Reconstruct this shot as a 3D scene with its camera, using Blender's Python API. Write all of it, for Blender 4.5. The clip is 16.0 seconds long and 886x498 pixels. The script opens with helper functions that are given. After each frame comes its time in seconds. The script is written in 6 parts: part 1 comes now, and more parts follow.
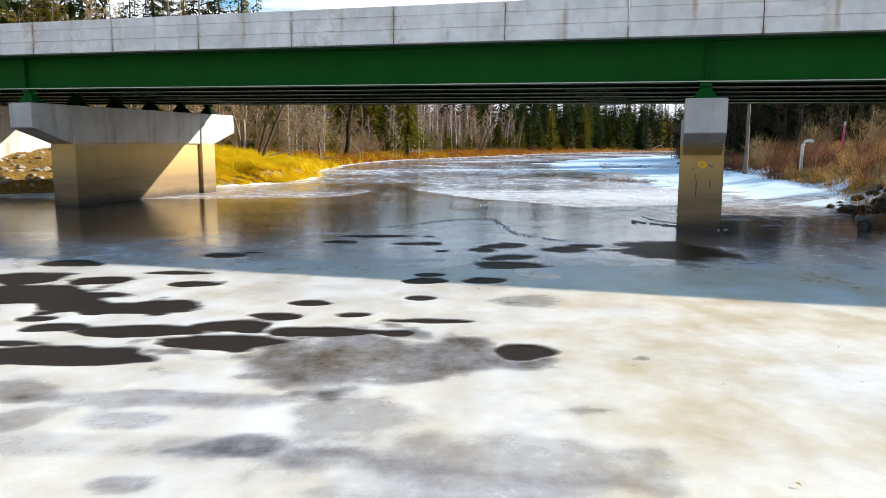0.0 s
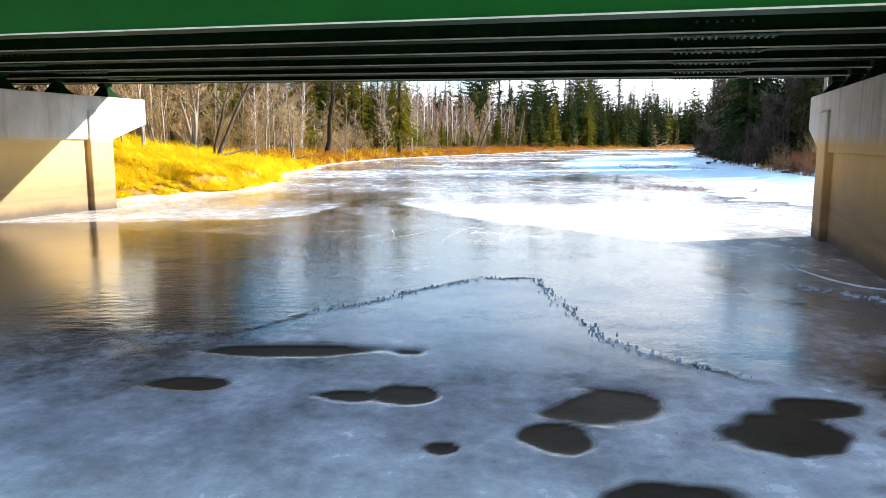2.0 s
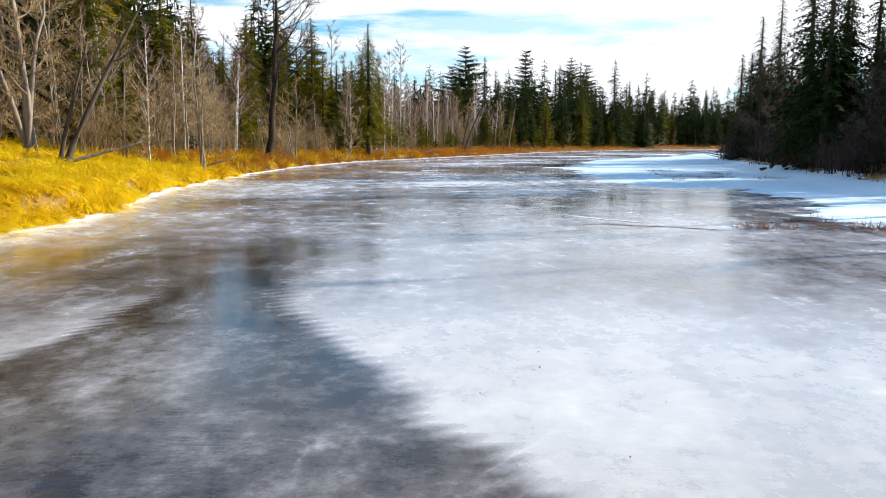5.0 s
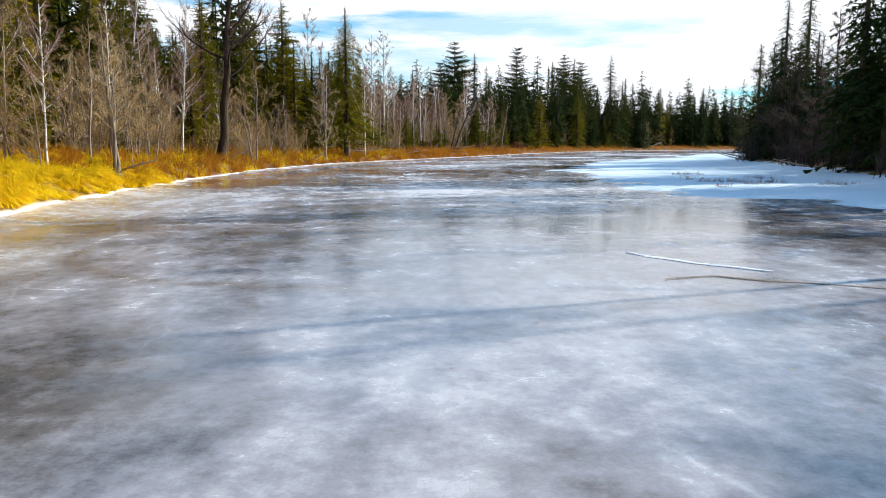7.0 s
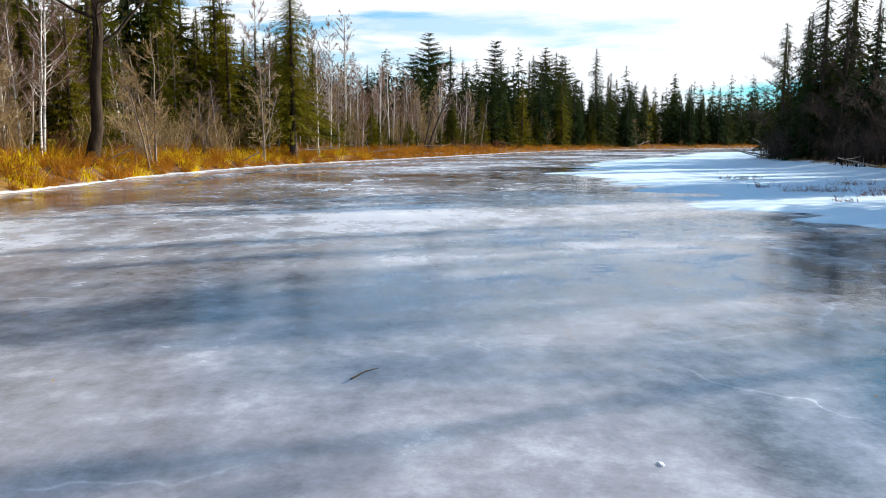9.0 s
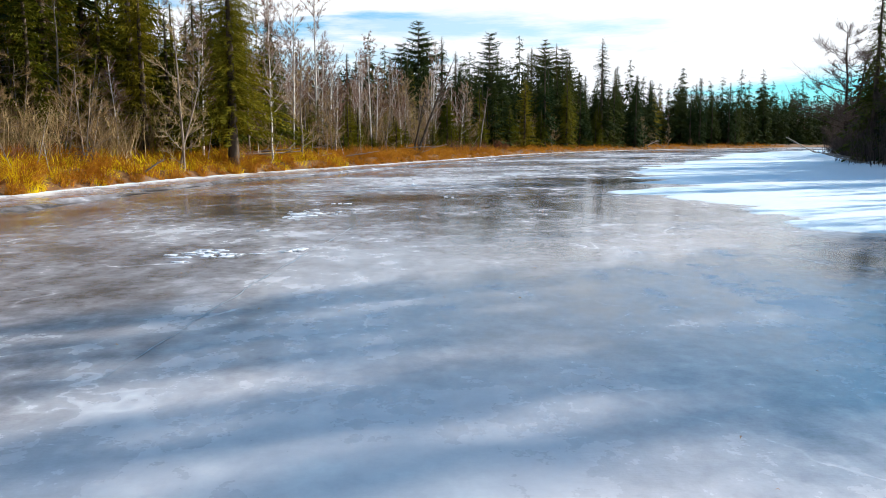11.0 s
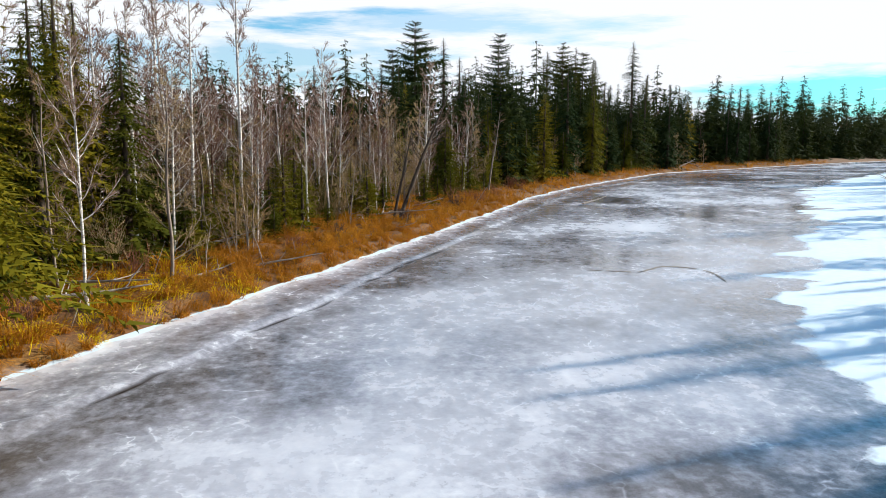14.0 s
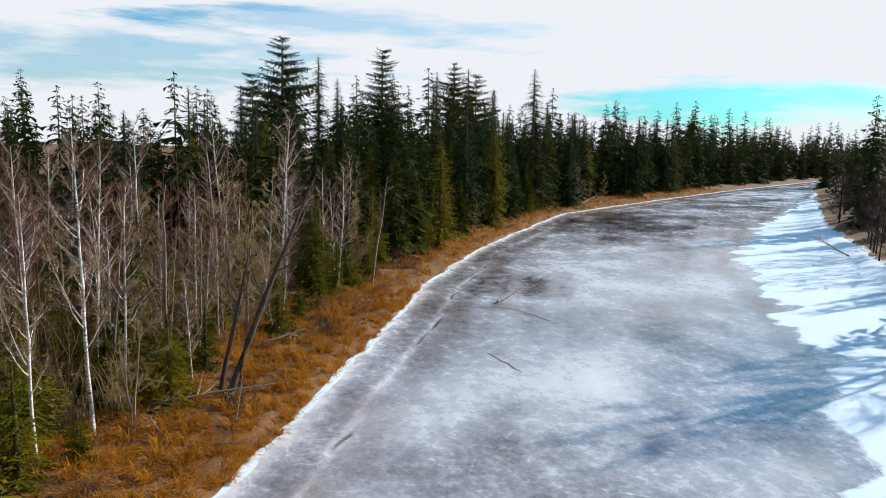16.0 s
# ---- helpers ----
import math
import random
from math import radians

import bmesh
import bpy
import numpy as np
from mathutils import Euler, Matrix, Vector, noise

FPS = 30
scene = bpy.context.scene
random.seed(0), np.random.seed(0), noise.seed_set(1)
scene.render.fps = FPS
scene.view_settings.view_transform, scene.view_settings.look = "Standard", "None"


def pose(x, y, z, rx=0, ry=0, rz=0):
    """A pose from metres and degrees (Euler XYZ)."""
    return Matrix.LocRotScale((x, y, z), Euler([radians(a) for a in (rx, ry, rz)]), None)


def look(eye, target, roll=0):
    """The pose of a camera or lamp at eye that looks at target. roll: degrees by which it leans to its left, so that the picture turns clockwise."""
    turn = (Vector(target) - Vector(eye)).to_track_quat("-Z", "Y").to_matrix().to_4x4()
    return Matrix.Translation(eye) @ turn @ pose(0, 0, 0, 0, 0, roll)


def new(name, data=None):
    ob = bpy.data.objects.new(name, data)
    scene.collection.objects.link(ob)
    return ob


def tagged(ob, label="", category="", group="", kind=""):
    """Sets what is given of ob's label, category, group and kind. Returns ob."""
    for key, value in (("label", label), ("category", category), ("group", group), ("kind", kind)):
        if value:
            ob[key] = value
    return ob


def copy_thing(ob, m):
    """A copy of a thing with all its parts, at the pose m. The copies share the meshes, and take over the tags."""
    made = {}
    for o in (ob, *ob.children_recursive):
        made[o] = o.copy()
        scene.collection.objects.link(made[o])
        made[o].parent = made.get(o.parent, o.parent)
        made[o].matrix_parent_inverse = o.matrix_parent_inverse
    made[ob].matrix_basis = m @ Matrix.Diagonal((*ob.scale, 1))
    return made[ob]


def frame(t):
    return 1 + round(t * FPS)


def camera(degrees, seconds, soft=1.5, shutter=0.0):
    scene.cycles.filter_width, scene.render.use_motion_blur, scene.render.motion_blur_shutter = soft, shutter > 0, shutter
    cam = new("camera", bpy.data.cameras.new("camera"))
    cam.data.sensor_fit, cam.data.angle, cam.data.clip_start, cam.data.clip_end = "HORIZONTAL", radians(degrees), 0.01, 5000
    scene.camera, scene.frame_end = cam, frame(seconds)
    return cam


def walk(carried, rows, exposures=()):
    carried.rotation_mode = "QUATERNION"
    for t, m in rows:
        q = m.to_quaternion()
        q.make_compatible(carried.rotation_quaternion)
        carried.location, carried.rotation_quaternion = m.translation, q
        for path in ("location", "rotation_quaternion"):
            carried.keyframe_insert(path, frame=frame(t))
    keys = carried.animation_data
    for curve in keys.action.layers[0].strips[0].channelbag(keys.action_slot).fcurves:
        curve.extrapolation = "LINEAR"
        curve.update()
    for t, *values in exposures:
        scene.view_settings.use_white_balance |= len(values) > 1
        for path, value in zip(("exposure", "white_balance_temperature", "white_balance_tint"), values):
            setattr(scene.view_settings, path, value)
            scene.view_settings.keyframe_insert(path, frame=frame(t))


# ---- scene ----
cam = camera(61.7, 16.0, 0.8)
PATH = [
    (0, (1.02, 0.577, 2.097), (1.0, 2.556, 1.818), 0.1),
    (0.5, (0.983, 2.541, 2.084), (0.965, 4.52, 1.803), 0),
    (1, (0.917, 4.875, 2.094), (0.903, 6.854, 1.810), 0.05),
    (1.5, (0.845, 7.571, 2.105), (0.836, 9.55, 1.819), 0.1),
    (2, (0.883, 10.343, 2.072), (0.876, 12.322, 1.785), 0.15),
    (2.5, (0.931, 13.232, 2.092), (0.924, 15.212, 1.805), 0.2),
    (3, (1.025, 16.31, 2.108), (1.026, 18.289, 1.821), 0.3),
    (3.5, (1.041, 19.318, 2.173), (1.057, 21.297, 1.884), 0.3),
    (4, (1.078, 21.8, 2.144), (1.106, 23.779, 1.855), 0.3),
    (6.5, (1.297, 31.818, 1.862), (1.356, 33.797, 1.578), 0.2),
    (7, (1.41, 34.151, 1.842), (1.481, 36.13, 1.558), 0.2),
    (7.5, (1.562, 36.931, 1.812), (1.648, 38.909, 1.527), 0.1),
    (8, (1.807, 39.942, 1.727), (1.911, 41.919, 1.444), 0),
    (8.5, (2.117, 43.027, 1.644), (2.235, 45.003, 1.362), -0.1),
    (9, (2.334, 46.126, 1.584), (2.466, 48.101, 1.301), 0),
    (11.5, (3.268, 64.413, 1.63), (3.43, 66.387, 1.348), -0.2),
    (12, (3.875, 67.899, 2.202), (4.029, 69.873, 1.916), 0),
    (12.5, (4.238, 71.766, 2.611), (4.384, 73.74, 2.323), -0.1),
    (13, (4.62, 75.246, 3.1), (4.76, 77.22, 2.809), 0),
    (13.5, (5.049, 78.756, 4.295), (5.183, 80.73, 4.005), -0.2),
    (14, (5.336, 82.438, 5.617), (5.484, 84.411, 5.326), 0.2),
    (14.5, (5.718, 86.379, 6.839), (5.913, 88.348, 6.547), 0.4),
    (15, (6.234, 90.546, 8.058), (6.508, 92.505, 7.765), 0.6),
    (15.5, (6.881, 94.978, 9.297), (7.249, 96.922, 9.005), 0.8),
    (16, (7.602, 99.991, 10.509), (8.061, 101.917, 10.225), 1.2),
]
walk(cam, [(t, look(eye, target, roll)) for t, eye, target, roll in PATH],
     [(0, 0.38), (1.0, 0.64), (1.5, 0.95), (2.0, 1.3), (2.5, 1.4), (3.5, 1.05), (4.2, 0.6), (6.4, 0.3), (9.0, 0.25), (12.0, 0.25), (13.0, 0.18), (15.0, 0.1), (16.0, -0.06)])

# ---- light ----
SUN_AZ = 18.0      # degrees from +x towards +y
SUN_EL = 22.1
sun_dir = Vector((math.cos(radians(SUN_EL)) * math.cos(radians(SUN_AZ)), math.cos(radians(SUN_EL)) * math.sin(radians(SUN_AZ)), math.sin(radians(SUN_EL))))
lamp = bpy.data.lights.new("sun", "SUN")
lamp.energy, lamp.angle, lamp.color = 7.2, radians(0.6), (1.0, 0.93, 0.82)
sun = new("sun", lamp)
sun.matrix_world = look(sun_dir * 100, (0, 0, 0))

world = bpy.data.worlds.new("sky")
scene.world = world
world.use_nodes = True
wt = world.node_tree
wt.nodes.clear()


def wn(kind, **props):
    n = wt.nodes.new(kind)
    for k, v in props.items():
        if k == "sky_type":
            n.sky_type = v
    return n


w_out, w_bg = wn("ShaderNodeOutputWorld"), wn("ShaderNodeBackground")
w_sky = wn("ShaderNodeTexSky")
w_sky.sky_type = "NISHITA"
w_sky.sun_disc = False
w_sky.sun_elevation = radians(SUN_EL)
w_sky.sun_rotation = radians(90 - SUN_AZ)
w_sky.ozone_density = 2.0
w_tex, w_map, w_noise, w_ramp = wn("ShaderNodeTexCoord"), wn("ShaderNodeMapping"), wn("ShaderNodeTexNoise"), wn("ShaderNodeValToRGB")
w_map.inputs["Scale"].default_value = (1.1, 1.1, 6.5)
w_map.inputs["Location"].default_value = (0.35, 0.1, 0.35)
w_noise.inputs["Scale"].default_value = 1.3
w_noise.inputs["Detail"].default_value = 5
w_noise.inputs["Roughness"].default_value = 0.5
w_ramp.color_ramp.elements[0].position, w_ramp.color_ramp.elements[1].position = 0.45, 0.55
w_scale = wn("ShaderNodeVectorMath")
w_scale.operation = "MULTIPLY"
w_scale.inputs[1].default_value = (0.036, 0.145, 0.196)
w_mix = wn("ShaderNodeMix")
w_mix.data_type = "RGBA"
w_mix.inputs["B"].default_value = (1.06, 1.1, 1.16, 1)
wt.links.new(w_tex.outputs["Generated"], w_map.inputs["Vector"])
wt.links.new(w_map.outputs[0], w_noise.inputs["Vector"])
w_sep, w_low, w_sum = wn("ShaderNodeSeparateXYZ"), wn("ShaderNodeMapRange"), wn("ShaderNodeMath")
for key, v in (("From Min", 0.2), ("From Max", 0.42), ("To Min", 0.16), ("To Max", -0.1)):
    w_low.inputs[key].default_value = v
wt.links.new(w_tex.outputs["Generated"], w_sep.inputs[0])
wt.links.new(w_sep.outputs["Z"], w_low.inputs["Value"])
wt.links.new(w_noise.outputs["Fac"], w_sum.inputs[0])
wt.links.new(w_low.outputs[0], w_sum.inputs[1])
wt.links.new(w_sum.outputs[0], w_ramp.inputs["Fac"])
wt.links.new(w_sky.outputs[0], w_scale.inputs[0])
wt.links.new(w_scale.outputs[0], w_mix.inputs["A"])


def w_math(op, a, b):
    n = wn("ShaderNodeMath")
    n.operation = op
    for k, v in enumerate((a, b)):
        if isinstance(v, (int, float)):
            n.inputs[k].default_value = v
        else:
            wt.links.new(v, n.inputs[k])
    return n.outputs[0]


# clear gaps in the cloud sheet: bearing and height (tangents), half width, half height, depth
w_cloud = w_ramp.outputs["Color"]
w_ahead = w_math("MAXIMUM", w_sep.outputs["Y"], 0.05)
w_u, w_v = w_math("DIVIDE", w_sep.outputs["X"], w_ahead), w_math("DIVIDE", w_sep.outputs["Z"], w_ahead)
w_wisp_map, w_wisp = wn("ShaderNodeMapping"), wn("ShaderNodeTexNoise")
w_wisp_map.inputs["Scale"].default_value = (1.0, 1.0, 7.0)
for key, v in (("Scale", 5.0), ("Detail", 6), ("Roughness", 0.6)):
    w_wisp.inputs[key].default_value = v
wt.links.new(w_tex.outputs["Generated"], w_wisp_map.inputs["Vector"])
wt.links.new(w_wisp_map.outputs[0], w_wisp.inputs["Vector"])
w_fray = w_math("MULTIPLY", w_math("SUBTRACT", w_wisp.outputs["Fac"], 0.5), 4.2)
for gu, gv, ga, gb, deep in ((-0.16, 0.29, 0.28, 0.095, 1.0), (-0.14, 0.1, 0.26, 0.035, 0.55), (0.68, 0.062, 0.25, 0.03, 0.9), (0.1, 0.15, 0.2, 0.02, 0.5)):
    w_dx, w_dy = w_math("DIVIDE", w_math("SUBTRACT", w_u, gu), ga), w_math("DIVIDE", w_math("SUBTRACT", w_v, gv), gb)
    w_r = w_math("ADD", w_math("SQRT", w_math("ADD", w_math("MULTIPLY", w_dx, w_dx), w_math("MULTIPLY", w_dy, w_dy)), 0), w_fray)
    w_gap = wn("ShaderNodeMapRange")
    for key, v in (("From Min", 0.45), ("From Max", 1.3), ("To Min", 1 - deep), ("To Max", 1.0)):
        w_gap.inputs[key].default_value = v
    wt.links.new(w_r, w_gap.inputs["Value"])
    w_cloud = w_math("MULTIPLY", w_cloud, w_gap.outputs[0])
wt.links.new(w_cloud, w_mix.inputs["Factor"])
wt.links.new(w_mix.outputs["Result"], w_bg.inputs["Color"])
w_bg.inputs["Strength"].default_value = 0.84
wt.links.new(w_bg.outputs[0], w_out.inputs["Surface"])

# ---- materials ----


class Mat:
    """A node material with short calls for its nodes."""

    def __init__(self, name):
        self.m = bpy.data.materials.new(name)
        self.m.use_nodes = True
        self.t = self.m.node_tree
        self.p = self.t.nodes["Principled BSDF"]
        self.geo = self.t.nodes.new("ShaderNodeNewGeometry")

    def link(self, a, b):
        self.t.links.new(a, b)

    def noise(self, scale, detail=4, rough=0.55, stretch=(1, 1, 1), vec=None):
        mp = self.t.nodes.new("ShaderNodeMapping")
        mp.inputs["Scale"].default_value = stretch
        self.link(vec or self.geo.outputs["Position"], mp.inputs["Vector"])
        n = self.t.nodes.new("ShaderNodeTexNoise")
        n.inputs["Scale"].default_value, n.inputs["Detail"].default_value, n.inputs["Roughness"].default_value = scale, detail, rough
        self.link(mp.outputs[0], n.inputs["Vector"])
        return n.outputs["Fac"]

    def ramp(self, fac, stops):
        r = self.t.nodes.new("ShaderNodeValToRGB")
        el = r.color_ramp.elements
        while len(el) < len(stops):
            el.new(0.5)
        for e, (pos, col) in zip(el, stops):
            e.position = pos
            e.color = (*col, 1) if isinstance(col, tuple) else (col, col, col, 1)
        self.link(fac, r.inputs["Fac"])
        return r.outputs["Color"]

    def mix(self, fac, a, b, blend="MIX"):
        n = self.t.nodes.new("ShaderNodeMix")
        n.data_type, n.blend_type = "RGBA", blend
        for key, v in (("Factor", fac), ("A", a), ("B", b)):
            if isinstance(v, (tuple, float, int)):
                n.inputs[key].default_value = (*v, 1) if isinstance(v, tuple) else v
            else:
                self.link(v, n.inputs[key])
        return n.outputs["Result"]

    def math(self, op, a, b=0.0, clamp=False):
        n = self.t.nodes.new("ShaderNodeMath")
        n.operation, n.use_clamp = op, clamp
        for i, v in enumerate((a, b)):
            if isinstance(v, (float, int)):
                n.inputs[i].default_value = v
            else:
                self.link(v, n.inputs[i])
        return n.outputs[0]

    def attr(self, name):
        n = self.t.nodes.new("ShaderNodeAttribute")
        n.attribute_name = name
        return n.outputs["Fac"]

    def random(self):
        return self.t.nodes.new("ShaderNodeObjectInfo").outputs["Random"]

    def island(self):
        return self.geo.outputs["Random Per Island"]

    def height(self):
        s = self.t.nodes.new("ShaderNodeSeparateXYZ")
        self.link(self.geo.outputs["Position"], s.inputs[0])
        return s.outputs["Z"]

    def bump(self, h, strength=0.4, dist=0.02):
        b = self.t.nodes.new("ShaderNodeBump")
        b.inputs["Strength"].default_value, b.inputs["Distance"].default_value = strength, dist
        self.link(h, b.inputs["Height"])
        self.link(b.outputs[0], self.p.inputs["Normal"])
        return self

    def out(self, color=None, rough=0.6, metal=0.0, spec=None):
        for key, v in (("Base Color", color), ("Roughness", rough), ("Metallic", metal), ("Specular IOR Level", spec)):
            if v is None:
                continue
            if isinstance(v, tuple):
                self.p.inputs[key].default_value = (*v, 1)
            elif isinstance(v, (float, int)):
                self.p.inputs[key].default_value = v
            else:
                self.link(v, self.p.inputs[key])
        return self.m


def make_ice():
    m = Mat("river_ice")
    milk, snow, melt, stain, brown, wet, fleck = (m.attr(k) for k in ("milk", "snow", "melt", "stain", "brown", "wet", "fleck"))
    big = m.noise(0.35, 5, 0.6, (1, 0.6, 1))
    mid = m.noise(1.5, 6, 0.62, (1, 0.75, 1))
    fine = m.noise(6.5, 5, 0.65)
    grit = m.noise(34, 3, 0.6)
    wob = m.math("ADD", m.math("MULTIPLY", m.math("SUBTRACT", big, 0.5), 0.7), m.math("MULTIPLY", m.math("SUBTRACT", mid, 0.5), 0.62))
    wob = m.math("ADD", wob, m.math("MULTIPLY", m.math("SUBTRACT", fine, 0.5), 0.34))
    wob = m.math("ADD", wob, m.math("MULTIPLY", m.math("SUBTRACT", grit, 0.5), 0.12))
    # pale crumbs of frost in clear ice
    crumb = m.ramp(m.math("ADD", m.noise(4.2, 2, 0.45, (0.8, 0.62, 1)), m.math("MULTIPLY", m.math("SUBTRACT", big, 0.5), 0.3)), [(0.46, 0.0), (0.64, 1.0)])
    wob = m.math("ADD", wob, m.math("MULTIPLY", m.math("MULTIPLY", crumb, fleck), 0.1))
    # hairline cracks
    bend = m.t.nodes.new("ShaderNodeVectorMath")
    bend.operation = "ADD"
    m.link(m.geo.outputs["Position"], bend.inputs[0])
    m.link(m.mix(1.0, (0.0, 0.0, 0.0), m.noise(0.9, 3, 0.6)), bend.inputs[1])
    cell = m.t.nodes.new("ShaderNodeTexVoronoi")
    cell.feature = "DISTANCE_TO_EDGE"
    cell.inputs["Scale"].default_value = 0.42
    m.link(bend.outputs[0], cell.inputs["Vector"])
    vein = m.math("MULTIPLY", m.ramp(cell.outputs["Distance"], [(0.0, 1.0), (0.012, 0.25), (0.03, 0.0)]), m.ramp(m.noise(0.7, 3, 0.6), [(0.5, 0.0), (0.62, 1.0)]))
    wob = m.math("ADD", wob, m.math("MULTIPLY", m.math("MULTIPLY", vein, fleck), 0.22))
    wob = m.math("MULTIPLY", wob, m.math("MAXIMUM", m.math("MULTIPLY", m.math("SUBTRACT", 1.15, milk), 1.7), 0.25))
    white = m.math("ADD", milk, wob, True)
    col = m.ramp(white, [(0.0, (0.035, 0.026, 0.022)), (0.28, (0.125, 0.112, 0.112)), (0.55, (0.31, 0.298, 0.325)), (0.8, (0.58, 0.572, 0.605)), (1.0, (0.82, 0.81, 0.82))])
    col = m.mix(m.math("MULTIPLY", stain, m.ramp(m.noise(0.5, 4, 0.6), [(0.3, 0.4), (0.55, 1.0)])), col, m.mix(m.ramp(mid, [(0.35, 0.0), (0.6, 1.0)]), (0.84, 0.68, 0.42), (0.92, 0.84, 0.68)), "MULTIPLY")
    col = m.mix(m.math("MULTIPLY", brown, m.ramp(mid, [(0.3, 0.35), (0.6, 0.95)])), col, (0.17, 0.115, 0.07))
    # Snow base tinted cyan: the blue of its shaded parts is in the colour.
    sn = m.mix(m.noise(3, 4), (0.62, 0.78, 0.9), (0.76, 0.86, 0.93))
    snowy = m.ramp(m.math("ADD", snow, m.math("MULTIPLY", m.math("SUBTRACT", mid, 0.5), 0.5)), [(0.42, 0.0), (0.56, 1.0)])
    col = m.mix(snowy, col, sn)
    dark = m.mix(fine, (0.014, 0.009, 0.006), (0.04, 0.026, 0.017))
    pit = m.ramp(m.math("ADD", melt, m.math("MULTIPLY", m.math("SUBTRACT", mid, 0.5), 0.3)), [(0.22, 0.0), (0.5, 0.65), (0.8, 1.0)])
    col = m.mix(pit, col, dark)
    rough = m.ramp(m.math("ADD", white, m.math("MULTIPLY", m.math("SUBTRACT", mid, 0.5), 0.5)), [(0.0, 0.06), (0.35, 0.11), (0.7, 0.22), (1.0, 0.5)])
    rough = m.mix(snowy, rough, (0.8, 0.8, 0.8))
    rough = m.mix(pit, rough, (0.45, 0.45, 0.45))
    rough = m.mix(wet, rough, (0.1, 0.1, 0.1))
    h = m.math("ADD", m.math("MULTIPLY", mid, 0.5), m.math("MULTIPLY", fine, 0.3))
    h = m.math("ADD", h, m.math("MULTIPLY", grit, 0.07))
    h = m.math("ADD", h, m.math("MULTIPLY", m.noise(13, 3, 0.6, (0.8, 2.2, 1)), 0.22))
    h = m.math("ADD", h, m.math("MULTIPLY", m.math("MULTIPLY", m.noise(3.4, 4, 0.65, (0.55, 1.5, 1)), wet), 1.1))
    m.bump(h, 0.3, 0.02)
    m.p.inputs["IOR"].default_value = 1.42
    return m.out(col, rough, 0.0, m.math("SUBTRACT", 0.5, m.math("MULTIPLY", pit, 0.42)))


def make_ground():
    m = Mat("bank_soil")
    n1, n2 = m.noise(0.5, 5), m.noise(7, 5, 0.7)
    straw = m.ramp(n2, [(0.25, (0.08, 0.04, 0.008)), (0.5, (0.24, 0.13, 0.018)), (0.75, (0.48, 0.3, 0.045))])
    litter = m.ramp(n2, [(0.3, (0.055, 0.024, 0.007)), (0.6, (0.19, 0.08, 0.02)), (0.8, (0.34, 0.17, 0.045))])
    col = m.mix(m.attr("litter"), straw, litter)
    col = m.mix(m.attr("snow"), col, m.mix(n1, (0.75, 0.79, 0.86), (0.88, 0.9, 0.94)))
    m.bump(n2, 0.8, 0.05)
    return m.out(col, 0.9)


def make_concrete(name, base, warm=0.0, tidemark=False, rust=False):
    m = Mat(name)
    n1, n2 = m.noise(1.3, 5, 0.6), m.noise(14, 5, 0.65)
    streak = m.noise(2.2, 4, 0.6, (1, 1, 0.12))
    col = m.mix(m.ramp(n1, [(0.3, 0.0), (0.7, 1.0)]), tuple(c * 0.78 for c in base), tuple(min(1, c * 1.12) for c in base))
    col = m.mix(m.math("MULTIPLY", n2, 0.15 if rust else 0.3), col, tuple(0.6 * c for c in base))
    col = m.mix(m.ramp(streak, [(0.52, 0.0), (0.72, 0.35 if rust else 0.7)]), col, tuple(c * k for c, k in zip(base, (0.5, 0.42, 0.32))))
    if rust:
        drip = m.noise(0.9, 3, 0.5, (1, 1, 0.22))
        col = m.mix(m.ramp(m.math("MULTIPLY", drip, m.noise(5, 4, 0.7)), [(0.3, 0.0), (0.42, 0.45)]), col, m.mix(n2, (0.42, 0.27, 0.13), (0.6, 0.44, 0.26)))
        axis, cut = m.t.nodes.new("ShaderNodeTexCoord"), m.t.nodes.new("ShaderNodeSeparateXYZ")
        m.link(axis.outputs["Object"], cut.inputs[0])
        seam = m.math("PINGPONG", m.math("ADD", cut.outputs["X"], 31.0), 0.73)
        run = m.math("MULTIPLY", m.ramp(seam, [(0.0, 0.7), (0.04, 0.4), (0.09, 0.0)]), m.ramp(m.noise(2.4, 4, 0.65, (1, 1, 0.7)), [(0.4, 0.0), (0.58, 1.0)]))
        col = m.mix(run, col, m.mix(n2, (0.3, 0.17, 0.07), (0.5, 0.34, 0.18)))
    if tidemark:
        z = m.math("ADD", m.height(), m.math("MULTIPLY", m.math("SUBTRACT", n1, 0.5), 0.35))
        col = m.mix(m.ramp(m.math("MULTIPLY", z, 0.25), [(0.5, 1.0), (0.56, 0.0)]), col, m.mix(streak, (0.52, 0.32, 0.1), (0.63, 0.44, 0.18)))
        col = m.mix(m.ramp(m.math("MULTIPLY", z, 0.25), [(0.17, 0.9), (0.42, 0.0)]), col, m.mix(m.noise(1.2, 4, 0.6, (0.4, 0.4, 5)), (0.09, 0.06, 0.036), (0.3, 0.2, 0.1)))
        col = m.mix(m.ramp(m.math("MULTIPLY", z, 0.25), [(0.02, 0.9), (0.09, 0.0)]), col, (0.06, 0.045, 0.032))
    m.bump(n2, 0.35, 0.01)
    return m.out(col, 0.85)


def make_steel():
    m = Mat("green_painted_steel")
    n1, n2 = m.noise(0.9, 4), m.noise(11, 5, 0.7)
    col = m.mix(n1, (0.003, 0.062, 0.008), (0.007, 0.11, 0.013))
    col = m.mix(m.ramp(n2, [(0.62, 0.0), (0.72, 0.7)]), col, (0.07, 0.045, 0.025))
    m.bump(n2, 0.15, 0.003)
    return m.out(col, 0.6, 0.0, 0.08)


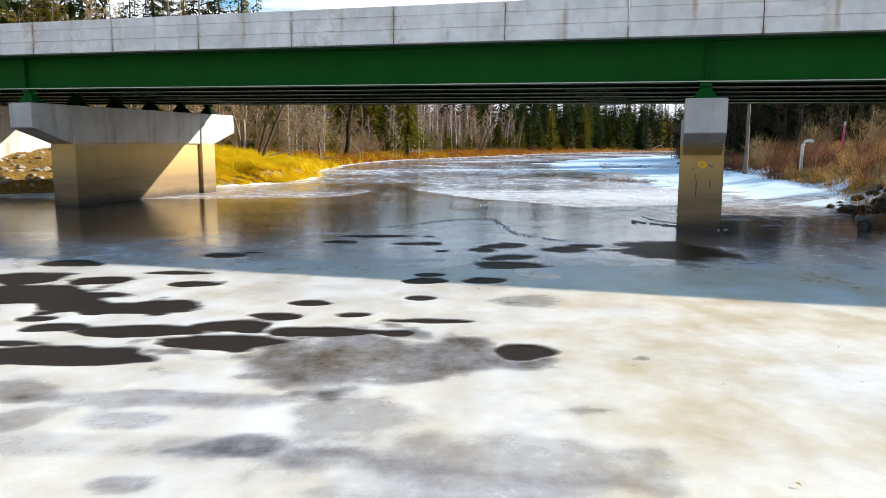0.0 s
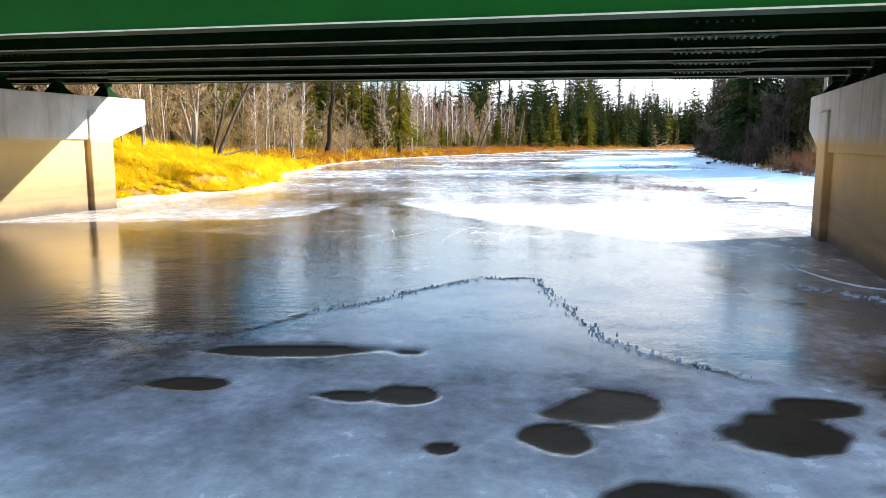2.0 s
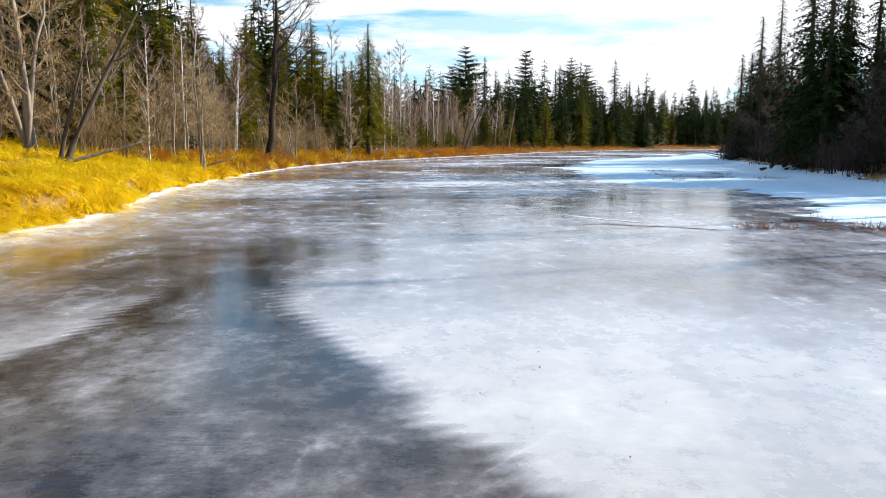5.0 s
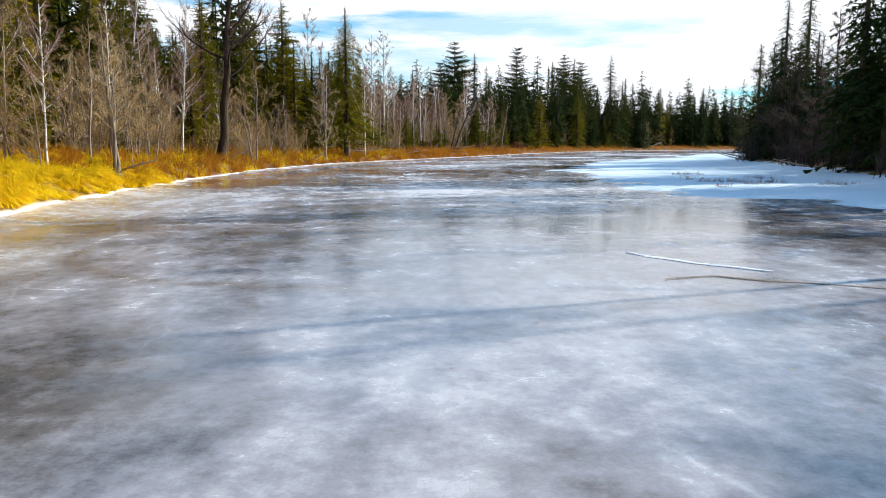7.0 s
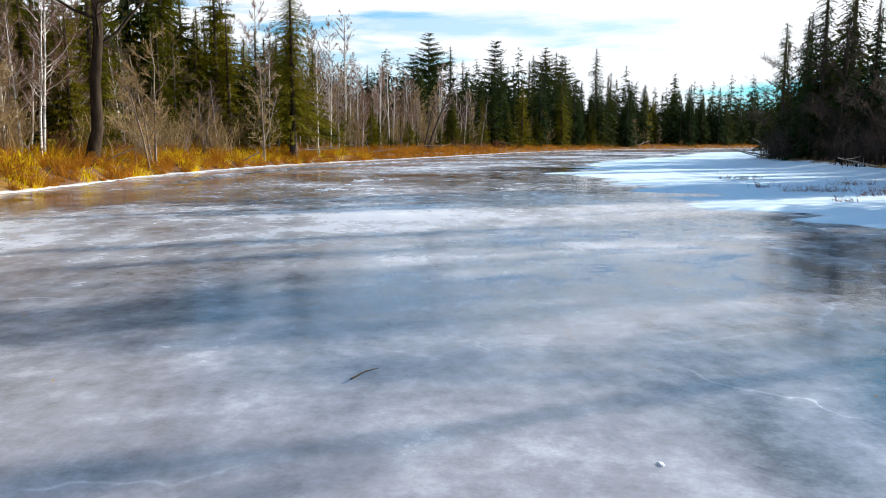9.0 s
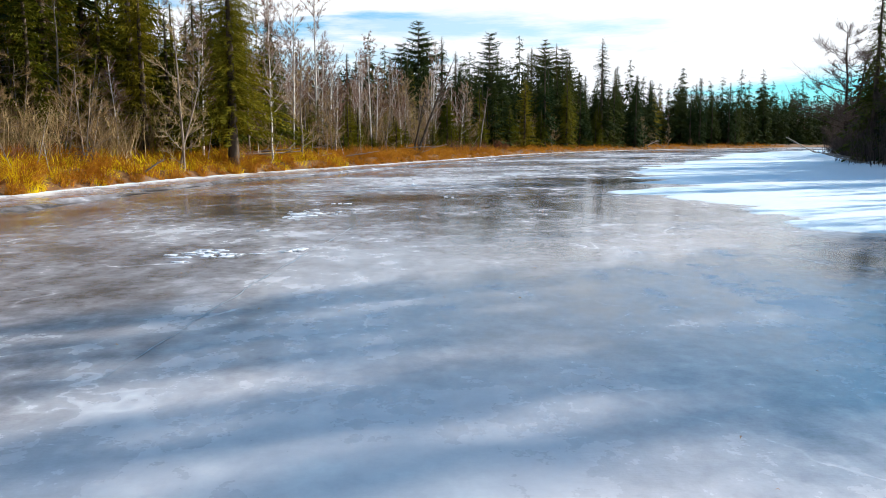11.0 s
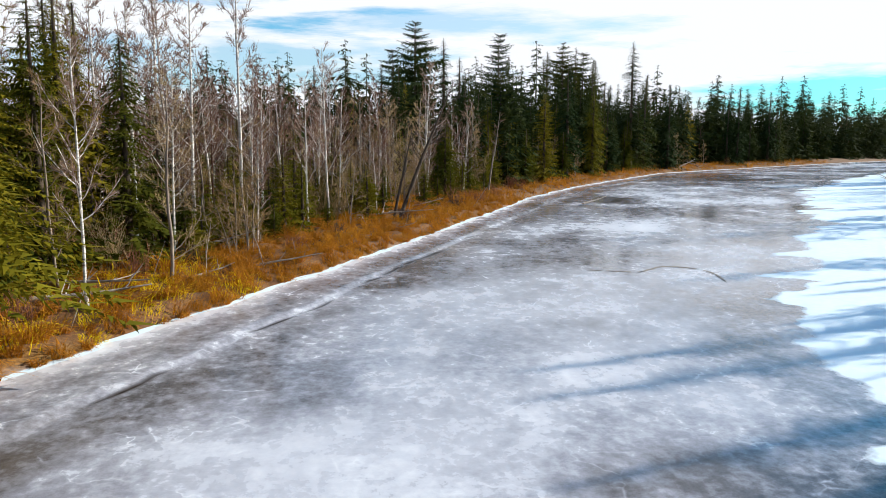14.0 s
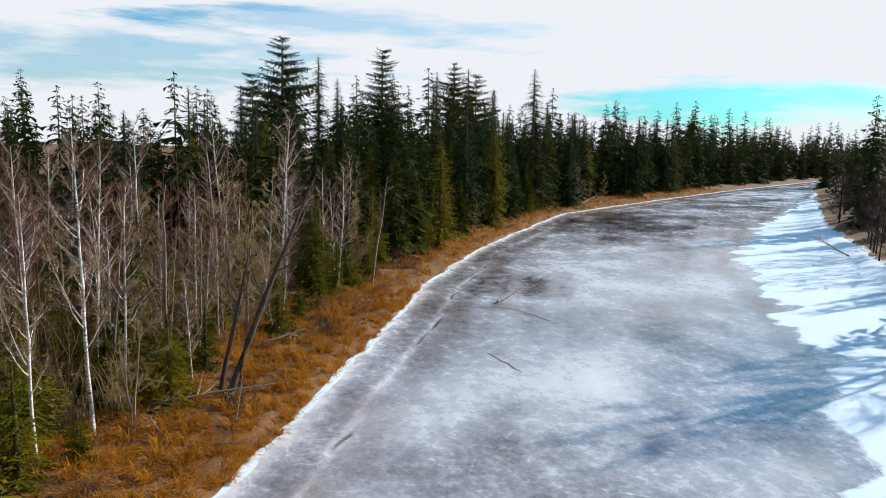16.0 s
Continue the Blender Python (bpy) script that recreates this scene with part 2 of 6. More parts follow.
def plain(name, a, b, scale=6.0, rough=0.75, stretch=(1, 1, 1), bump=0.3, dist=0.01, metal=0.0, spec=None):
    m = Mat(name)
    n = m.noise(scale, 5, 0.65, stretch)
    m.bump(n, bump, dist)
    return m.out(m.mix(m.ramp(n, [(0.3, 0.0), (0.7, 1.0)]), a, b), rough, metal, spec)


def make_leaf(name, stops, patch=0.5, rough=0.6, thin=0.3, vary=0.6):
    """Foliage: hue by the tree's own random, by clump and by spray; thin: the share of light that passes through."""
    m = Mat(name)
    r = m.math("ADD", m.math("MULTIPLY", m.random(), 0.5), m.math("MULTIPLY", m.noise(patch, 3), 0.5))
    col = m.ramp(r, stops)
    col = m.mix(m.math("MULTIPLY", m.island(), vary), col, tuple(0.55 * c for c in stops[0][1]))
    m.out(col, max(rough, 0.75), 0.0, 0.05)
    tr, mx = m.t.nodes.new("ShaderNodeBsdfTranslucent"), m.t.nodes.new("ShaderNodeMixShader")
    m.link(col, tr.inputs["Color"])
    mx.inputs[0].default_value = thin
    m.link(m.p.outputs[0], mx.inputs[1])
    m.link(tr.outputs[0], mx.inputs[2])
    m.link(mx.outputs[0], m.t.nodes["Material Output"].inputs["Surface"])
    return m.m


def make_birch():
    m = Mat("birch_bark")
    n = m.noise(3.5, 4, 0.7, (1, 1, 4))
    col = m.ramp(n, [(0.36, (0.05, 0.04, 0.035)), (0.45, (0.45, 0.41, 0.36)), (0.6, (0.72, 0.68, 0.62))])
    m.bump(n, 0.3, 0.01)
    return m.out(col, 0.7)


ICE, GROUND = make_ice(), make_ground()
CONCRETE = make_concrete("barrier_concrete", (0.9, 0.88, 0.85), rust=True)
PIER_CONCRETE = make_concrete("pier_concrete", (0.56, 0.54, 0.5), tidemark=True)
ABUT_CONCRETE = make_concrete("abutment_concrete", (0.58, 0.56, 0.52))
# Darker than the other concrete: shade below the deck put into the colour.
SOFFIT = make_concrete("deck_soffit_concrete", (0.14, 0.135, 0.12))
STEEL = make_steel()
# Inner steel: the green darkened, with the shade under the deck in it.
SHADE_STEEL = plain("shade_dark_green_steel", (0.002, 0.012, 0.003), (0.005, 0.028, 0.006), 3, 0.75, spec=0.08)
# Pale tone for flange edges: light off the ice put into the paint.
ICE_LIT_STEEL = plain("ice_lit_flange_paint", (0.45, 0.5, 0.38), (0.75, 0.77, 0.62), 5, 0.4)
BOLT = plain("bolt_steel", (0.004, 0.03, 0.008), (0.01, 0.06, 0.015), 20, 0.5)
NEEDLES = make_leaf("spruce_needles", [(0.25, (0.05, 0.06, 0.007)), (0.5, (0.15, 0.14, 0.01)), (0.75, (0.32, 0.24, 0.014))], 0.12, thin=0.34, vary=0.5)
# Darkened copy of the spruce needles: far trees' shade put into the colour.
SHADED_NEEDLES = make_leaf("shaded_green_needles", [(0.25, (0.017, 0.03, 0.009)), (0.5, (0.045, 0.058, 0.011)), (0.75, (0.105, 0.1, 0.014))], 0.12, thin=0.2, vary=0.6)
# Also on river-bank spruces, whose shade is put into this darker colour.
PINE_AND_SHADE_NEEDLES = make_leaf("pine_needles", [(0.25, (0.014, 0.032, 0.009)), (0.5, (0.035, 0.055, 0.011)), (0.75, (0.085, 0.09, 0.012))], 0.2, thin=0.15)
YOUNG_NEEDLES = make_leaf("young_fir_needles", [(0.25, (0.05, 0.062, 0.005)), (0.5, (0.13, 0.125, 0.008)), (0.75, (0.26, 0.205, 0.014))], 0.2, thin=0.33, vary=0.6)
BARK = plain("dark_bark", (0.04, 0.03, 0.022), (0.12, 0.09, 0.068), 5, 0.9, (1, 1, 0.25), 0.8, 0.03, spec=0.05)
GREY_BARK = plain("grey_bark", (0.1, 0.075, 0.058), (0.3, 0.235, 0.18), 4, 0.85, (1, 1, 0.3), 0.6, 0.02)
BLACK_BARK = plain("dark_furrowed_bark", (0.018, 0.013, 0.009), (0.065, 0.046, 0.032), 5, 0.9, (1, 1, 0.25), 0.9, 0.04, spec=0.03)
BIRCH = make_birch()
TWIG = make_leaf("bare_twigs", [(0.25, (0.14, 0.07, 0.05)), (0.5, (0.26, 0.145, 0.105)), (0.75, (0.4, 0.27, 0.2))], 0.12, 0.8)
TAN_TWIG = make_leaf("tan_twigs", [(0.25, (0.2, 0.12, 0.055)), (0.5, (0.4, 0.27, 0.125)), (0.75, (0.6, 0.45, 0.24))], 0.12, 0.8)
DARK_TWIG = make_leaf("dark_twigs", [(0.2, (0.04, 0.027, 0.023)), (0.5, (0.09, 0.064, 0.053)), (0.85, (0.17, 0.125, 0.105))], 0.3, 0.8)
RED_TWIG = make_leaf("red_twigs", [(0.2, (0.2, 0.075, 0.05)), (0.5, (0.32, 0.14, 0.08)), (0.85, (0.42, 0.22, 0.12))], 0.3, 0.8)
GRASS = make_leaf("dry_grass", [(0.2, (0.8, 0.5, 0.01)), (0.5, (1.0, 0.78, 0.02)), (0.8, (1.0, 0.92, 0.09))], 0.9, 0.7, 0.45, 0.6)
BROWN_GRASS = make_leaf("brown_sedge", [(0.25, (0.3, 0.11, 0.012)), (0.5, (0.58, 0.25, 0.025)), (0.75, (0.85, 0.48, 0.05))], 0.5, 0.8, 0.4, 0.6)
STRAW = make_leaf("pale_straw", [(0.25, (0.5, 0.3, 0.12)), (0.5, (0.8, 0.55, 0.26)), (0.75, (0.95, 0.74, 0.4))], 0.5, 0.8, 0.4, 0.6)
DEADWOOD = plain("weathered_deadwood", (0.16, 0.125, 0.10), (0.42, 0.36, 0.30), 5, 0.85, (1, 1, 1), 0.5, 0.01)
ROCK = plain("dark_wet_rock", (0.022, 0.016, 0.012), (0.085, 0.06, 0.042), 4, 0.8, (1, 1, 1), 0.9, 0.04)
RIPRAP = plain("pale_riprap_stone", (0.22, 0.18, 0.13), (0.46, 0.39, 0.3), 5, 0.85, (1, 1, 1), 0.8, 0.03)
SEAM = plain("tan_ice_seam", (0.13, 0.1, 0.075), (0.3, 0.235, 0.18), 6, 0.7, (1, 1, 1), 0.4, 0.008)
CRACK = plain("refrozen_crack_ice", (0.2, 0.24, 0.28), (0.42, 0.48, 0.54), 6, 0.4, (1, 1, 1), 0.05, 0.002)
SNOW = plain("old_snow", (0.74, 0.78, 0.85), (0.9, 0.92, 0.95), 5, 0.7, (1, 1, 1), 0.5, 0.03)
GALV = plain("galvanised_pipe", (0.55, 0.56, 0.56), (0.75, 0.76, 0.76), 9, 0.4, (1, 1, 1), 0.1, 0.003, 0.3)
PINK = plain("faded_pink_plastic", (0.75, 0.06, 0.22), (0.85, 0.12, 0.3), 9, 0.5)
WHITE = plain("white_plastic", (0.75, 0.74, 0.72), (0.82, 0.81, 0.8), 9, 0.5)
YELLOW = plain("yellow_spray_paint", (0.75, 0.42, 0.01), (0.85, 0.55, 0.03), 12, 0.6)
DARK_PAINT = plain("faded_dark_paint", (0.06, 0.05, 0.045), (0.16, 0.13, 0.1), 14, 0.7)

# ---- building helpers ----


def part(name, bm, material, parent=None, label=""):
    me = bpy.data.meshes.new(name)
    bm.to_mesh(me)
    bm.free()
    me.materials.append(material)
    ob = new(name, me)
    ob.parent = parent
    return tagged(ob, label)


def raw(name, verts, faces, material, parent=None, smooth=False):
    """A mesh object from arrays; all faces of one array have the same number of corners."""
    me = bpy.data.meshes.new(name)
    verts, faces = np.asarray(verts, dtype=np.float32), np.asarray(faces, dtype=np.int32)
    me.vertices.add(len(verts))
    me.vertices.foreach_set("co", verts.ravel())
    k = faces.shape[1]
    me.loops.add(faces.size)
    me.loops.foreach_set("vertex_index", faces.ravel())
    me.polygons.add(len(faces))
    me.polygons.foreach_set("loop_start", np.arange(0, faces.size, k, dtype=np.int32))
    if smooth:
        me.polygons.foreach_set("use_smooth", np.ones(len(faces), dtype=bool))
    me.update(calc_edges=True)
    me.materials.append(material)
    ob = new(name, me)
    ob.parent = parent
    return ob


def thing(name, label, category, at=(0, 0, 0), group="", kind=""):
    ob = new(name)
    ob.matrix_basis = Matrix.Translation(at)
    return tagged(ob, label, category, group, kind)


def add_box(bm, x0, x1, y0, y1, z0, z1, shear=0.0):
    vs = [bm.verts.new((x, y, z + shear * x)) for x in (x0, x1) for y in (y0, y1) for z in (z0, z1)]
    for f in ((0, 1, 3, 2), (4, 6, 7, 5), (0, 4, 5, 1), (2, 3, 7, 6), (0, 2, 6, 4), (1, 5, 7, 3)):
        bm.faces.new([vs[i] for i in f])
    return vs


def add_prism(bm, outline, y0, y1):
    """A closed outline in (x, z), drawn out along y."""
    a = [bm.verts.new((x, y0, z)) for x, z in outline]
    b = [bm.verts.new((x, y1, z)) for x, z in outline]
    n = len(outline)
    bm.faces.new(a)
    bm.faces.new(b[::-1])
    for i in range(n):
        bm.faces.new((a[i], b[i], b[(i + 1) % n], a[(i + 1) % n]))


def bevel(bm, width, segments=1):
    bmesh.ops.recalc_face_normals(bm, faces=bm.faces)
    bmesh.ops.bevel(bm, geom=list(bm.edges), offset=width, segments=segments, affect="EDGES", clamp_overlap=True)
    return bm


def tube(points, radii, sides=5):
    """Vertices and triangles of a tapered tube along points."""
    pts, rad = np.asarray(points, float), np.asarray(radii, float)
    d = np.gradient(pts, axis=0)
    d /= np.linalg.norm(d, axis=1)[:, None] + 1e-9
    up = np.where(np.abs(d[:, 2:3]) > 0.9, [[1.0, 0, 0]], [[0, 0, 1.0]])
    u = np.cross(d, up)
    u /= np.linalg.norm(u, axis=1)[:, None] + 1e-9
    v = np.cross(d, u)
    a = np.arange(sides) * 2 * np.pi / sides
    ring = pts[:, None] + rad[:, None, None] * (np.cos(a)[None, :, None] * u[:, None] + np.sin(a)[None, :, None] * v[:, None])
    vs = ring.reshape(-1, 3)
    i, j = np.meshgrid(np.arange(len(pts) - 1), np.arange(sides), indexing="ij")
    p, q = i * sides + j, i * sides + (j + 1) % sides
    r, s = p + sides, q + sides
    return vs, np.concatenate([np.stack([p, q, s], -1).reshape(-1, 3), np.stack([p, s, r], -1).reshape(-1, 3)])


def joined(pieces):
    vs, fs, n = [], [], 0
    for v, f in pieces:
        vs.append(v)
        fs.append(np.asarray(f) + n)
        n += len(v)
    return np.concatenate(vs), np.concatenate(fs)


def lattice(ix, iy, seed):
    h = (ix.astype(np.int64) * 374761393 + iy.astype(np.int64) * 668265263 + seed * 982451653) & 0x7FFFFFFF
    h = ((h ^ (h >> 13)) * 1274126177) & 0x7FFFFFFF
    return ((h ^ (h >> 16)) & 0xFFFF) / 65535.0


def vnoise(x, y, seed=0):
    x, y = np.asarray(x, float), np.asarray(y, float)
    ix, iy = np.floor(x), np.floor(y)
    fx, fy = x - ix, y - iy
    fx, fy = fx * fx * (3 - 2 * fx), fy * fy * (3 - 2 * fy)
    a, b, c, d = lattice(ix, iy, seed), lattice(ix + 1, iy, seed), lattice(ix, iy + 1, seed), lattice(ix + 1, iy + 1, seed)
    return (a * (1 - fx) + b * fx) * (1 - fy) + (c * (1 - fx) + d * fx) * fy


def fbm(x, y, seed=0, octaves=4):
    total, amp, norm = 0, 0.5, 0
    for k in range(octaves):
        total, norm = total + amp * vnoise(np.asarray(x) * 2 ** k, np.asarray(y) * 2 ** k, seed + k), norm + amp
        amp *= 0.5
    return total / norm


def smooth01(x):
    x = np.clip(x, 0, 1)
    return x * x * (3 - 2 * x)


# ---- plan of the river ----
LEFT_Y = [-300, 0, 26, 30, 33, 36, 40, 45, 52, 56, 65, 74, 82, 92, 98, 105, 111, 121, 129, 140, 153, 170, 205, 232, 267, 320, 420, 900]
LEFT_X = [-24, -22, -20, -17.0, -12.9, -9.4, -7.4, -7.0, -8.3, -8.9, -9.0, -8.8, -8.0, -6.0, -3.9, -1.0, 1.6, 6.1, 9.3, 14, 19.2, 28, 51, 82, 124, 194, 400, 1600]
RIGHT_Y = [-300, 0, 14, 20.7, 25.7, 40, 52, 65, 82, 95, 110, 122, 150, 190, 275, 350, 420, 900]
RIGHT_X = [13, 10.5, 10.2, 12.0, 14.2, 18, 20.2, 22.5, 27, 30, 34.5, 43, 58, 84, 152, 240, 480, 1700]


def river_left(y):
    return np.interp(y, LEFT_Y, LEFT_X) + 0.5 * (fbm(np.asarray(y) * 0.28, 0.3, 11, 3) - 0.5) + 0.35 * (vnoise(np.asarray(y) * 1.3, 0.7, 12) - 0.5)


def river_right(y):
    return np.interp(y, RIGHT_Y, RIGHT_X) + 1.2 * (fbm(np.asarray(y) * 0.25, 0.3, 21, 3) - 0.5) + 0.5 * (vnoise(np.asarray(y) * 1.1, 0.7, 22) - 0.5)


def slant(y, fn):
    return np.sqrt(1 + ((fn(np.asarray(y) + 4) - fn(np.asarray(y) - 4)) / 8) ** 2)


def rise_left(d, y):
    top = np.interp(y, [-50, 20, 33, 40, 50, 60, 68, 100, 200, 400], [1.5, 1.5, 1.8, 2.8, 2.9, 2.2, 1.0, 0.85, 0.9, 1.0])
    reach = np.interp(y, [-50, 33, 45, 58, 68, 400], [9, 9, 13, 13, 6, 6])
    z = 0.12 + top * (0.35 * smooth01(d / 0.9) * np.interp(y, [36, 60, 75], [0.5, 0.6, 1.0]) + 0.65 * smooth01(d / reach) ** 0.9)
    return z + 0.012 * np.clip(d - 10, 0, 60) + 0.22 * (fbm(d * 0.5, np.asarray(y) * 0.5, 31) - 0.5) * smooth01(d / 1.5) + 0.34 * (vnoise(d * 1.05, np.asarray(y) * 1.05, 33) - 0.4) * smooth01(d / 0.9) * smooth01((11 - d) / 3)


def rise_right(d, y):
    top = np.interp(y, [-50, 15, 30, 60, 75, 200, 400], [2.0, 2.0, 2.0, 1.6, 0.9, 0.9, 1.0])
    reach = np.interp(y, [-50, 60, 80, 400], [9, 8, 5, 5])
    z = 0.1 + top * (0.25 * smooth01(d / np.interp(y, [0, 50, 66], [2.6, 2.2, 0.8])) + 0.75 * smooth01(d / reach))
    return z + 0.012 * np.clip(d - 10, 0, 60) + 0.25 * (fbm(d * 0.5, np.asarray(y) * 0.5, 41) - 0.5) * smooth01(d / 1.5)


def left_place(d, y):
    return river_left(y) - d * slant(y, river_left), y, rise_left(d, y)


def right_place(d, y):
    return river_right(y) + d * slant(y, river_right), y, rise_right(d, y)


def snow_edge(y):
    return np.interp(y, [-300, 10, 22, 28, 40, 50, 57, 58.5, 60.5, 63, 68, 73, 84, 88, 95, 103, 110, 120, 131, 139, 151, 159, 185, 253, 420, 900],
                    [60, 30, 14, 13.2, 11.5, 12.5, 15.5, 14, 11.2, 10.2, 10.3, 11.4, 11.4, 13, 15.3, 17, 21.5, 26.5, 35, 39.5, 45, 49, 70, 136, 440, 1700])


def grid_faces(rows, cols):
    i, j = np.meshgrid(np.arange(rows - 1), np.arange(cols - 1), indexing="ij")
    p = (i * cols + j).ravel()
    return np.stack([p, p + 1, p + cols + 1, p + cols], -1)


def growing(start, stop, first, rate, most):
    out, step = [start], first
    while out[-1] < stop:
        out.append(out[-1] + step)
        step = min(step * rate, most)
    return np.array(out)


def set_attr(ob, name, values):
    a = ob.data.attributes.new(name, "FLOAT", "POINT")
    a.data.foreach_set("value", np.asarray(values, dtype=np.float32).ravel())


# ---- ice ----
# melt pools: x, y, half length, half width
POOLS = [
    (-5.79, 13.61, 0.63, 0.51), (-5.8, 12.04, 0.81, 0.59), (-5.19, 11.1, 0.82, 0.48), (-4.39, 11.9, 0.41, 0.43), (-4.61, 10.61, 1.08, 0.53), (-3.91, 10.12, 0.6, 0.4),
    (-2.94, 9.98, 0.71, 0.47), (-3.99, 9.34, 0.33, 0.22), (-3.57, 8.94, 0.38, 0.27), (-2.54, 8.76, 0.66, 0.4), (-1.61, 9.03, 0.42, 0.34), (-1.38, 8.33, 0.53, 0.36),
    (-0.46, 8.76, 0.61, 0.28), (-1.05, 9.49, 0.27, 0.23), (-0.89, 10.28, 0.29, 0.2), (-0.17, 9.6, 0.25, 0.19), (-3.77, 8.21, 0.49, 0.14), (-2.98, 7.74, 1.06, 0.39),
    (-2.93, 11.62, 0.47, 0.32), (-3.5, 12.58, 0.62, 0.19), (0.59, 10.66, 0.19, 0.17), (0.45, 8.71, 0.2, 0.23), (0.79, 9.31, 0.49, 0.15), (1.74, 7.98, 0.31, 0.26),
    (-3.28, 14.52, 0.47, 0.39), (-2.82, 14.92, 0.23, 0.12), (0.75, 12.48, 0.21, 0.17), (0.64, 11.94, 0.28, 0.24), (1.53, 11.95, 0.39, 0.35), (1.81, 10.34, 0.08, 0.07),
    (-0.54, 17.59, 0.88, 0.25), (-1.33, 16.54, 0.38, 0.22), (0.11, 16.24, 0.24, 0.16), (0.54, 16.24, 0.22, 0.23), (0.87, 15.19, 0.15, 0.16), (1.64, 15.37, 0.24, 0.3),
    (2.22, 16.05, 0.43, 0.42), (3.4, 15.43, 0.4, 0.36), (3.79, 16.03, 0.37, 0.31), (1.97, 13.45, 0.61, 0.42), (2.14, 14.42, 0.45, 0.35),
]
# faint grey patches in the milky ice; the last also paints the pier's reflection
PATCHES = [
    (0.23, 7.73, 1.2, 0.61), (0.19, 6.23, 0.4, 0.35), (-2.62, 6.62, 0.29, 0.2), (-1.43, 5.99, 0.3, 0.18), (-0.42, 5.57, 0.23, 0.15), (-2.32, 5.95, 0.22, 0.2),
    (1.22, 5.23, 0.77, 0.56), (-1.03, 4.93, 0.23, 0.13), (-1.27, 6.48, 0.99, 0.15), (2.57, 12.27, 0.22, 0.23), (1.99, 10.4, 0.36, 0.36), (0.79, 13.5, 0.5, 0.22),
    (5.39, 15.37, 0.86, 1.31),
]
RIDGE = ((-1.4, 18.2), (-0.75, 19.2), (0.0, 19.9), (0.7, 20.8), (1.5, 21.55), (2.25, 21.45), (2.33, 20.1), (2.45, 18.9), (2.6, 18.05), (2.95, 17.35), (3.6, 16.6))
SEAM_LINE = ((-4.3, 46.9), (-4.05, 45.8), (-2.9, 44.45), (-1.6, 43.85), (-0.1, 43.5), (1.4, 43.3), (2.9, 43.15))
CRACKS = (
    ((-0.6, 25.8), (0.1, 26.8), (0.76, 27.9), (1.62, 29.1), (2.3, 29.8)), ((0.8, 25.6), (0.97, 26.7), (1.23, 27.5), (1.71, 28.85), (1.91, 29.7)), ((1.5, 25.7), (1.69, 26.4), (1.8, 26.7), (1.8, 27.2)),
    ((2.0, 25.6), (2.08, 26.5), (2.11, 27.35)), ((2.1, 25.6), (2.21, 26.5), (2.5, 27.6), (2.82, 28.8)), ((-0.15, 25.9), (-0.33, 27.25), (-0.4, 28.0), (-0.6, 28.05)), ((3.1, 25.7), (3.46, 26.9)),
    ((1.42, 26.95), (1.75, 28.15)), ((-1.9, 27.3), (-1.07, 27.65)), ((1.61, 26.1), (2.34, 26.5), (3.4, 27.85)), ((-1.0, 26.2), (-0.36, 27.4)), ((-4.6, 27.4), (-2.6, 29.8)),
)


def stroke(x, y, line):
    """Distance from a broken line, and how far along it lies (0 to 1)."""
    best, along = np.full(np.shape(x), 1e9), np.zeros(np.shape(x))
    n = len(line) - 1
    for k in range(n):
        (x0, y0), (x1, y1) = line[k], line[k + 1]
        dx, dy = x1 - x0, y1 - y0
        t = np.clip(((x - x0) * dx + (y - y0) * dy) / (dx * dx + dy * dy), 0, 1)
        d = np.hypot(x - x0 - t * dx, y - y0 - t * dy)
        along = np.where(d < best, (k + t) / n, along)
        best = np.minimum(best, d)
    return best, along


def ellipse(x, y, cx, cy, a, b, seed, wobble=0.35):
    dx, dy = (x - cx) / a, (y - cy) / b
    r = np.sqrt(dx * dx + dy * dy)
    return r * (1 + wobble * (fbm(x * 1.7 + seed, y * 2.4, 50 + seed, 3) - 0.5) * 2)


